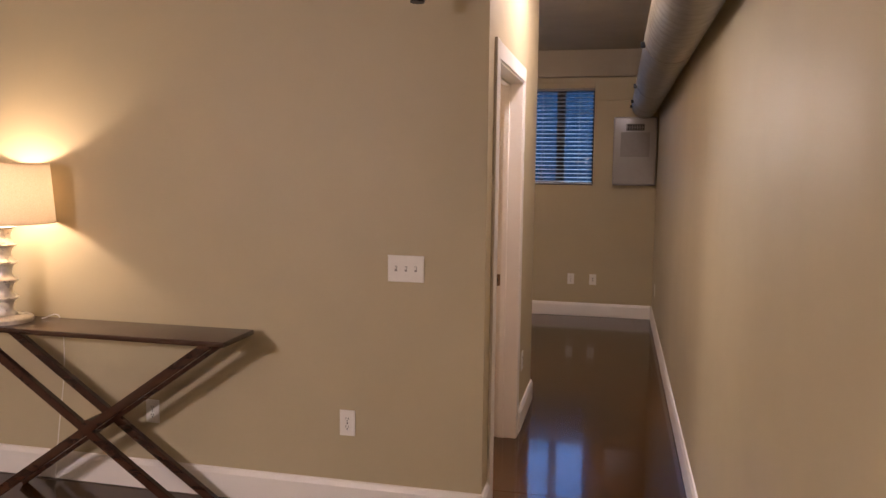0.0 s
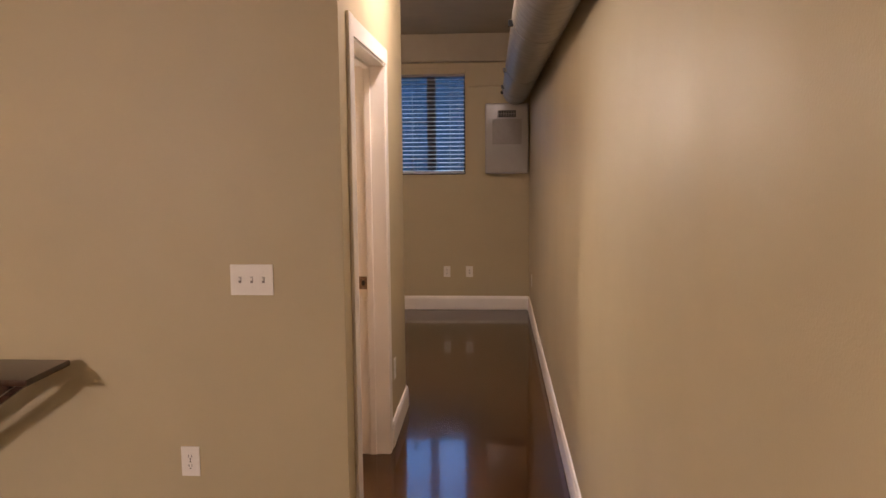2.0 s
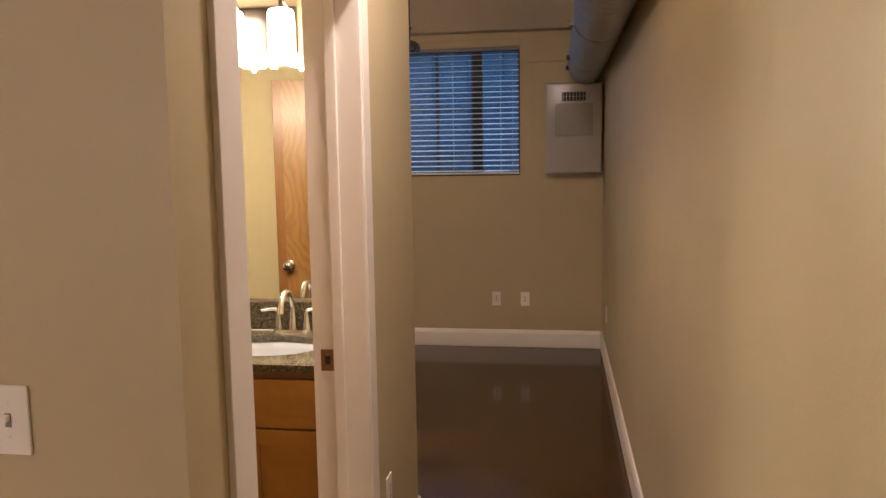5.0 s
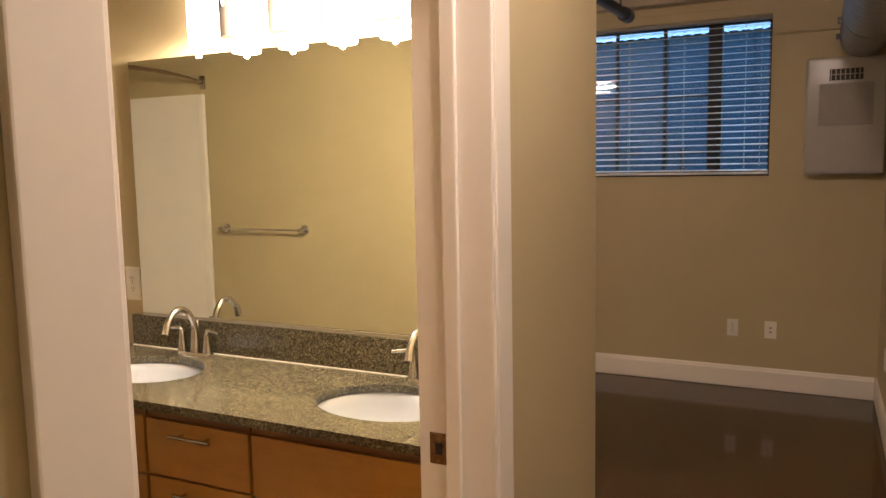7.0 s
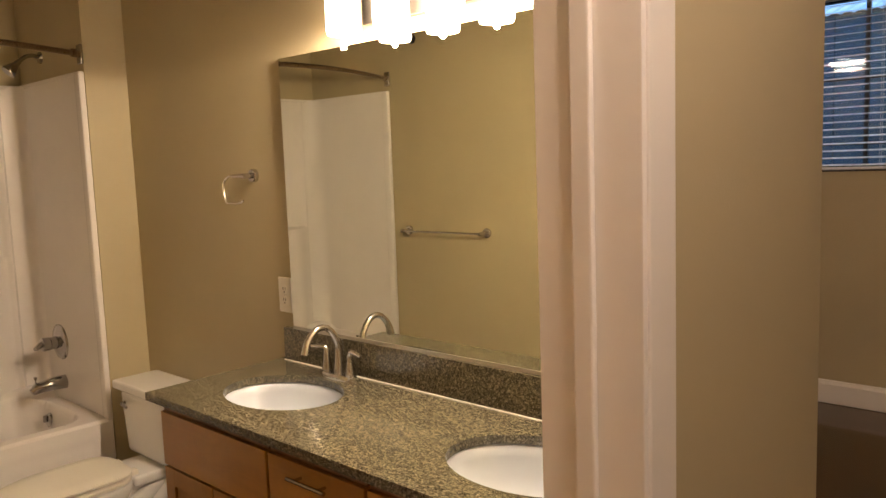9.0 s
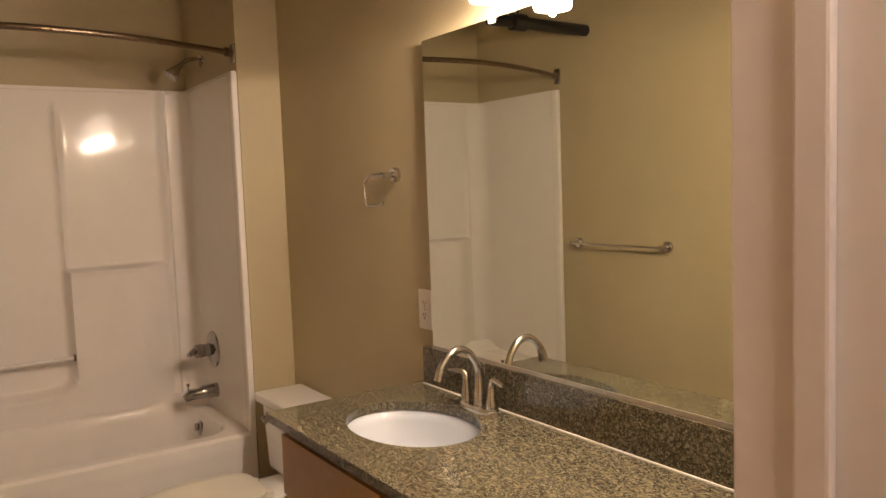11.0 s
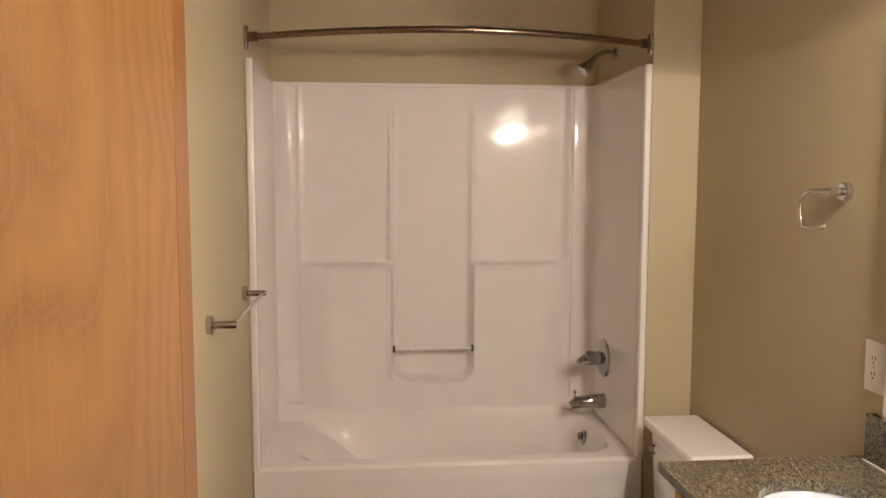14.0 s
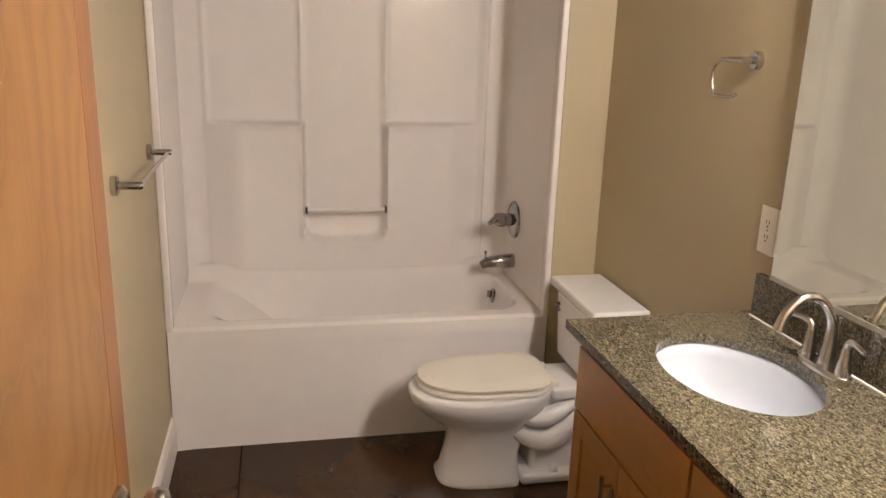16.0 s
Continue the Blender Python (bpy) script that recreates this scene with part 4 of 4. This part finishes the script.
# ---- bedroom: window, blind, light well, duct, wall unit ----
win = thing("window_1", (WX0, YF + 0.12, WZ0), "black metal window with narrow glazing bars", "window", kind="structure")
WY = YF + 0.13
part("frame", boxes(((WX0, WY, WZ0), (WX0 + 0.03, WY + 0.05, WZ1)), ((WX1 - 0.022, WY, WZ0), (WX1, WY + 0.05, WZ1)),
     ((WX0 + 0.03, WY, WZ0), (WX1 - 0.022, WY + 0.05, WZ0 + 0.035)), ((WX0 + 0.03, WY, WZ1 - 0.03), (WX1 - 0.022, WY + 0.05, WZ1))), M_BLACK, win)
part("mullion", bx((-0.470, WY - 0.01, WZ0 + 0.035), (-0.378, WY + 0.06, WZ1 - 0.03), 0.004), M_BLACK, win, "wide black mullion between two sashes")
for x in (-0.765, -1.105, -1.45):
    part("glazing_bar", bx((x - 0.012, WY + 0.01, WZ0 + 0.035), (x + 0.012, WY + 0.04, WZ1 - 0.03)), M_BLACK, win)
for z in (1.625, 2.02):
    part("glazing_bar", bx((WX0 + 0.03, WY + 0.012, z - 0.010), (-0.470, WY + 0.038, z + 0.010)), M_BLACK, win)
part("latch", boxes(((-0.650, WY - 0.03, WZ0 + 0.035), (-0.610, WY + 0.01, WZ0 + 0.055)), ((-0.643, WY - 0.03, WZ0 + 0.055), (-0.617, WY - 0.012, WZ0 + 0.175)), ((-0.652, WY - 0.032, WZ0 + 0.16), (-0.608, WY - 0.012, WZ0 + 0.185)), bevel=0.003), M_BLACK, win, "black casement handle")
for a, b in ((WX0 + 0.03, -0.470), (-0.378, WX1 - 0.022)):
    g = part("pane", bx((a, WY + 0.022, WZ0 + 0.035), (b, WY + 0.028, WZ1 - 0.03)), M_GLASS, win)
    g.visible_shadow = False
part("sill", bx((WX0, YF - 0.004, WZ0 - 0.008), (WX1, WY, WZ0 + 0.002), 0.002), M_BLACK, win)

blind = thing("venetian_blind", ((WX0 + WX1) / 2, YF + 0.05, WZ1), "white open venetian blind in the window recess", "blind")
part("head_rail", bx((WX0 + 0.006, YF + 0.015, WZ1 - 0.005 - 0.025), (WX1 - 0.006, YF + 0.075, WZ1 - 0.002), 0.003), M_GREY, blind)
part("valance", bx((WX0 - 0.02, YF - 0.016, WZ1 - 0.008), (WX1 + 0.004, YF + 0.012, WZ1 + 0.05), 0.004), M_WALL, blind)
slat_bm = bmesh.new()
sw = 0.046
for k in range(7):
    u = k / 6 - 0.5
    for x in (WX0 + 0.012, WX1 - 0.012):
        slat_bm.verts.new((x, u * sw, 0.0045 * (1 - 4 * u * u)))
slat_bm.verts.ensure_lookup_table()
for k in range(6):
    slat_bm.faces.new([slat_bm.verts[i] for i in (2 * k, 2 * k + 1, 2 * k + 3, 2 * k + 2)])
bmesh.ops.solidify(slat_bm, geom=slat_bm.faces[:], thickness=0.0022)
slat_me = bpy.data.meshes.new("slat")
slat_bm.to_mesh(slat_me)
slat_me.materials.append(M_SLAT)
NS = 23
for k in range(NS):
    s = new("slat", slat_me)
    s.parent = blind
    s.matrix_basis = Matrix.Translation((-(WX0 + WX1) / 2, 0, WZ0 + 0.03 + 0.0435 * k - WZ1)) @ Euler((radians(11), 0, 0)).to_matrix().to_4x4()
part("bottom_rail", bx((WX0 + 0.01, YF + 0.026, WZ0 + 0.004), (WX1 - 0.01, YF + 0.074, WZ0 + 0.018), 0.003), M_SLAT, blind)
for x in (-0.22, -0.62, -1.0, -1.45, -1.8):
    part("ladder_cord", boxes(((x - 0.001, YF + 0.026, WZ0 + 0.01), (x + 0.001, YF + 0.028, WZ1 - 0.04)), ((x - 0.001, YF + 0.072, WZ0 + 0.01), (x + 0.001, YF + 0.074, WZ1 - 0.04))), M_CORD, blind)
part("pull_cord", tube([(-0.12, YF + 0.012, WZ1 - 0.05), (-0.12, YF + 0.012, WZ0 + 0.12), (-0.12, YF + 0.012, WZ0 + 0.06)], [0.0012, 0.0012, 0.006], 8), M_CORD, blind)

# light well outside the window
well = thing("light_well", (-1, 13.2, 0), "clad wall across the yard outside the window, shade and blue daylight in its colour", "facade", kind="structure")
for k in range(27):
    x = -9.0 + 0.5 * k
    part("cladding_board", bx((x, 13.0 + 0.008 * (k % 2), 0.95), (x + 0.492, 13.06, 3.08), 0.004, seg=1), M_SIDING, well)
part("wall", bx((-9.2, 13.06, 0.9), (4.6, 13.3, 3.08)), M_SIDING, well)
solid("ground", bx((-60, YF + 0.2, 0.7), (60, 120, 0.95)), M_EARTH, "wet gravel ground outside the window", "ground")
aw = thing("lean_to_roof", (-1, 13.5, 3.1), "pale corrugated roofing behind the clad wall", "roof", kind="structure")
part("sheet", grid_mesh(lambda u, v: (-9.0 + 13.5 * u, 12.9 + 1.9 * v, 3.09 + 0.62 * v + 0.016 * math.sin(u * 2 * math.pi * 100)), 1440, 2), M_ROOFING, aw, smooth=60)
part("rafter", bx((-9.0, 13.0, 3.081), (4.5, 13.05, 3.105)), M_BLACK, aw)

# spiral duct along the east wall
duct = thing("spiral_duct", (0.465, 3, 2.37), "galvanised spiral air duct hung under the ceiling", "duct")
DR, DCX, DCZ = 0.135, 0.467, 2.31


def duct_skin(u, v):
    y = -3.0 + (8.428 + 3.0) * u
    a = 2 * math.pi * v
    ph = (y / 0.105 - v) % 1.0
    r = DR + (0.0018 if ph < 0.09 else 0.0) + 0.0006 * math.sin(ph * 2 * math.pi * 4)
    return (DCX + r * math.cos(a), y, DCZ + r * math.sin(a))


part("skin", grid_mesh(duct_skin, 1300, 40), M_GALV, duct, smooth=60)
part("end_plate", lathe([(DR, 8.424), (DR, 8.428)], (DCX, 0, DCZ), 40, axis="y"), M_GALV, duct)
for y in (8.15, 7.55, 6.2, 4.2, 2.0, -0.5):
    st = part("hanger_band", lathe([(DR + 0.001, 0), (DR + 0.0035, 0.002), (DR + 0.0035, 0.026), (DR + 0.001, 0.028)], (DCX, y, DCZ), 40, axis="y"), M_GALV, duct, smooth=30)
    part("hanger_strap", bx((DCX - 0.002, y + 0.004, DCZ + DR), (DCX + 0.002, y + 0.026, H)), M_GALV, st)
    part("band_clip", bx((DCX - DR - 0.022, y + 0.004, DCZ - 0.05), (DCX - DR + 0.004, y + 0.026, DCZ - 0.018), 0.003), M_BLACK, st)

unit = thing("wall_unit", (0.38, YF, 1.47), "white enamel wall air unit with a grey panel and vent", "air unit")
part("case", bx((0.152, 8.432, 1.47), (0.604, YF, 2.192), 0.022, seg=4), M_BOX, unit, smooth=40)
part("panel", bx((0.228, 8.4285, 1.768), (0.530, 8.434, 2.028), 0.002), M_GREY, unit, "grey flat panel")
v_ = part("vent", bx((0.284, 8.4285, 2.046), (0.470, 8.434, 2.116), 0.001), M_SLOT, unit, "dark vent opening")
for k in range(7):
    part("vent_blade", bx((0.290 + 0.0262 * k, 8.4265, 2.049), (0.296 + 0.0262 * k, 8.430, 2.113)), M_GREY, v_)
part("vent_blade", bx((0.286, 8.426, 2.079), (0.468, 8.4285, 2.084)), M_GREY, v_)
part("bottom_lip", bx((0.156, 8.436, 1.462), (0.60, YF, 1.471)), M_GREY, unit)

cd = thing("conduit", (0.1, YF - 0.01, 2.378), "thin painted conduit along the bedroom wall", "conduit")
part("tube", tube([(WX1, YF - 0.008, 2.372), (0.60, YF - 0.008, 2.378)], 0.007, 10), M_WALL, cd, smooth=40)

sp = thing("sprinkler_pipe", (-0.62, 6.84, 2.27), "black steel sprinkler pipe under the bedroom ceiling", "pipe")
part("pipe", tube([(-0.66, YE, 2.275), (-0.615, 6.84, 2.275)], 0.026, 16), M_BLACK, sp, smooth=40)
part("end_cap", tube([(-0.617, 6.77, 2.275), (-0.615, 6.85, 2.275)], 0.034, 16), M_BLACK, sp, smooth=40)
part("hanger_rod", tube([(-0.618, 6.70, 2.28), (-0.618, 6.70, H)], 0.006, 8), M_BLACK, sp)
part("hanger_nut", tube([(-0.618, 6.70, 2.36), (-0.618, 6.70, 2.375)], 0.014, 6), M_BLACK, sp)

ls = thing("fire_sprinkler", (-0.585, 2.98, 2.27), "black sprinkler drop from the living room ceiling", "sprinkler")
part("drop_pipe", tube([(-0.585, 2.98, H), (-0.585, 2.98, 2.33)], 0.017, 14), M_BLACK, ls, smooth=40)
part("head", lathe([(0.026, 2.345), (0.028, 2.31), (0.018, 2.285), (0.03, 2.275), (0.03, 2.27)], (-0.585, 2.98, 0), 20), M_BLACK, ls, smooth=40)


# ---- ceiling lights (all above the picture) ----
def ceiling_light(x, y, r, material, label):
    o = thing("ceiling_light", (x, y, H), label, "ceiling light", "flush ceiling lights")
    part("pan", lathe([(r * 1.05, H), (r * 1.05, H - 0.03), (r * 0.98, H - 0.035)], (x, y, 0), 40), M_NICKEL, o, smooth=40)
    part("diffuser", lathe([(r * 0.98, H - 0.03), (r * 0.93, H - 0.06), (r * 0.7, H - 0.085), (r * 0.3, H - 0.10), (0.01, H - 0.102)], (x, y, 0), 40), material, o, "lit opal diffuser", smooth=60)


ceiling_light(-1.9, 0.9, 0.17, M_LIVING, "lit flush opal ceiling light in the living room")
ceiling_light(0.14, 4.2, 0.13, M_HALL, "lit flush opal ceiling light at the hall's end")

def pendant(x, y, z, material, label):
    o = thing("pendant_light", (x, y, z), label, "pendant light", "opal pendant lights")
    part("rod", tube([(x, y, z + 0.07), (x, y, H)], 0.008, 10), M_NICKEL, o, smooth=40)
    part("bowl", lathe([(0.01, z + 0.095), (0.17, z + 0.09), (0.168, z + 0.07), (0.14, z + 0.02), (0.08, z - 0.015), (0.01, z - 0.025)], (x, y, 0), 36), material, o, "lit opal bowl", smooth=60)


pendant(-2.0, 5.75, 2.35, M_BEDROOM, "lit opal pendant light in the bedroom")
# no lamp is known here: unseen fill added to brighten walls and door casing
pendant(-2.7, -1.3, 2.05, M_REAR_FILL, "added unseen fill lamp, an opal bowl at the living room's far end")

# ---- living room: console table and lamp ----
table = thing("console_table", (-2.13, 3.03, 0), "dark espresso console table with crossed legs", "table")
part("tabletop", bx((-2.85, 2.885, 0.832), (-1.41, 3.172, 0.856), 0.006, seg=3), M_TABLE, table, smooth=30)


def bar_between(a, b, w, d):
    a, b = Vector(a), Vector(b)
    ax = (b - a).normalized()
    side = Vector((0, 1, 0))
    nrm = ax.cross(side).normalized()
    rings = []
    for p in (a, b):
        rings.append([p + side * d / 2 * s + nrm * w / 2 * t for s, t in ((1, 1), (-1, 1), (-1, -1), (1, -1))])
    bm = rings_mesh(rings)
    bmesh.ops.bevel(bm, geom=list(bm.edges), offset=0.003, segments=2, affect="EDGES")
    return bm


for y in (2.925, 3.125):
    part("leg", bar_between((-1.50, y, 0.835), (-2.67, y + 0.0, 0.015), 0.042, 0.036), M_TABLE, table)
    part("leg", bar_between((-2.76, y + 0.001, 0.835), (-1.59, y + 0.001, 0.015), 0.042, 0.030), M_TABLE, table)
part("stretcher", tube([(-2.13, 2.925, 0.425), (-2.13, 3.125, 0.425)], 0.016, 12), M_TABLE, table, smooth=40)
for x in (-1.53, -2.73):
    part("rail", bx((x - 0.02, 2.91, 0.812), (x + 0.02, 3.14, 0.833), 0.003), M_TABLE, table)

LX, LY, LZ = -2.63, 3.02, 0.856
tl = thing("table_lamp", (LX, LY, LZ), "lit table lamp with a rippled silver base and linen drum shade", "lamp")
part("foot", lathe([(0.118, 0), (0.12, 0.006), (0.12, 0.02), (0.112, 0.028), (0.06, 0.032), (0.045, 0.036)], (LX, LY, LZ), 40), M_SILVER, tl, smooth=40)
prof = []
for k in range(5):
    z = 0.036 + 0.085 * k
    prof += [(0.052, z), (0.036, z + 0.02), (0.034, z + 0.042), (0.042, z + 0.066), (0.062, z + 0.079), (0.060, z + 0.083)]
part("stem", lathe(prof + [(0.03, 0.468), (0.012, 0.475), (0.010, 0.52)], (LX, LY, LZ), 36), M_SILVER, tl, "rippled silver stem", smooth=35)
sh = part("shade", lathe([(0.233, 0.478), (0.214, 0.755)], (LX, LY, LZ), 56, cap=(False, False)), M_SHADE, tl, "warm lit linen drum shade", smooth=60)
for r, z in ((0.233, 0.478), (0.214, 0.755)):
    part("shade_rim", lathe([(r - 0.002, z - 0.004), (r + 0.002, z - 0.004), (r + 0.002, z + 0.004), (r - 0.002, z + 0.004)], (LX, LY, LZ), 56, cap=(False, False)), M_SHADE, sh)
bulb = bpy.data.lights.new("lamp_bulb", "POINT")
bulb.energy, bulb.color, bulb.shadow_soft_size = LAMP_POWER, (1.0, 0.80, 0.60), 0.035
bo = new("lamp_bulb", bulb)
bo.location = (LX, LY, LZ + 0.62)
tagged(bo, "lit bulb inside the lamp shade", "light bulb")
cord = thing("lamp_cord", (-2.45, 3.19, 0.5), "thin lamp cord hanging behind the table", "cord")
part("cable", tube(spline([(-2.50, 3.1, 0.862), (-2.47, 3.192, 0.85), (-2.46, 3.195, 0.6), (-2.49, 3.18, 0.3), (-2.51, 3.16, 0.03)], 8), 0.0028, 8), M_PLATE, cord, smooth=60)
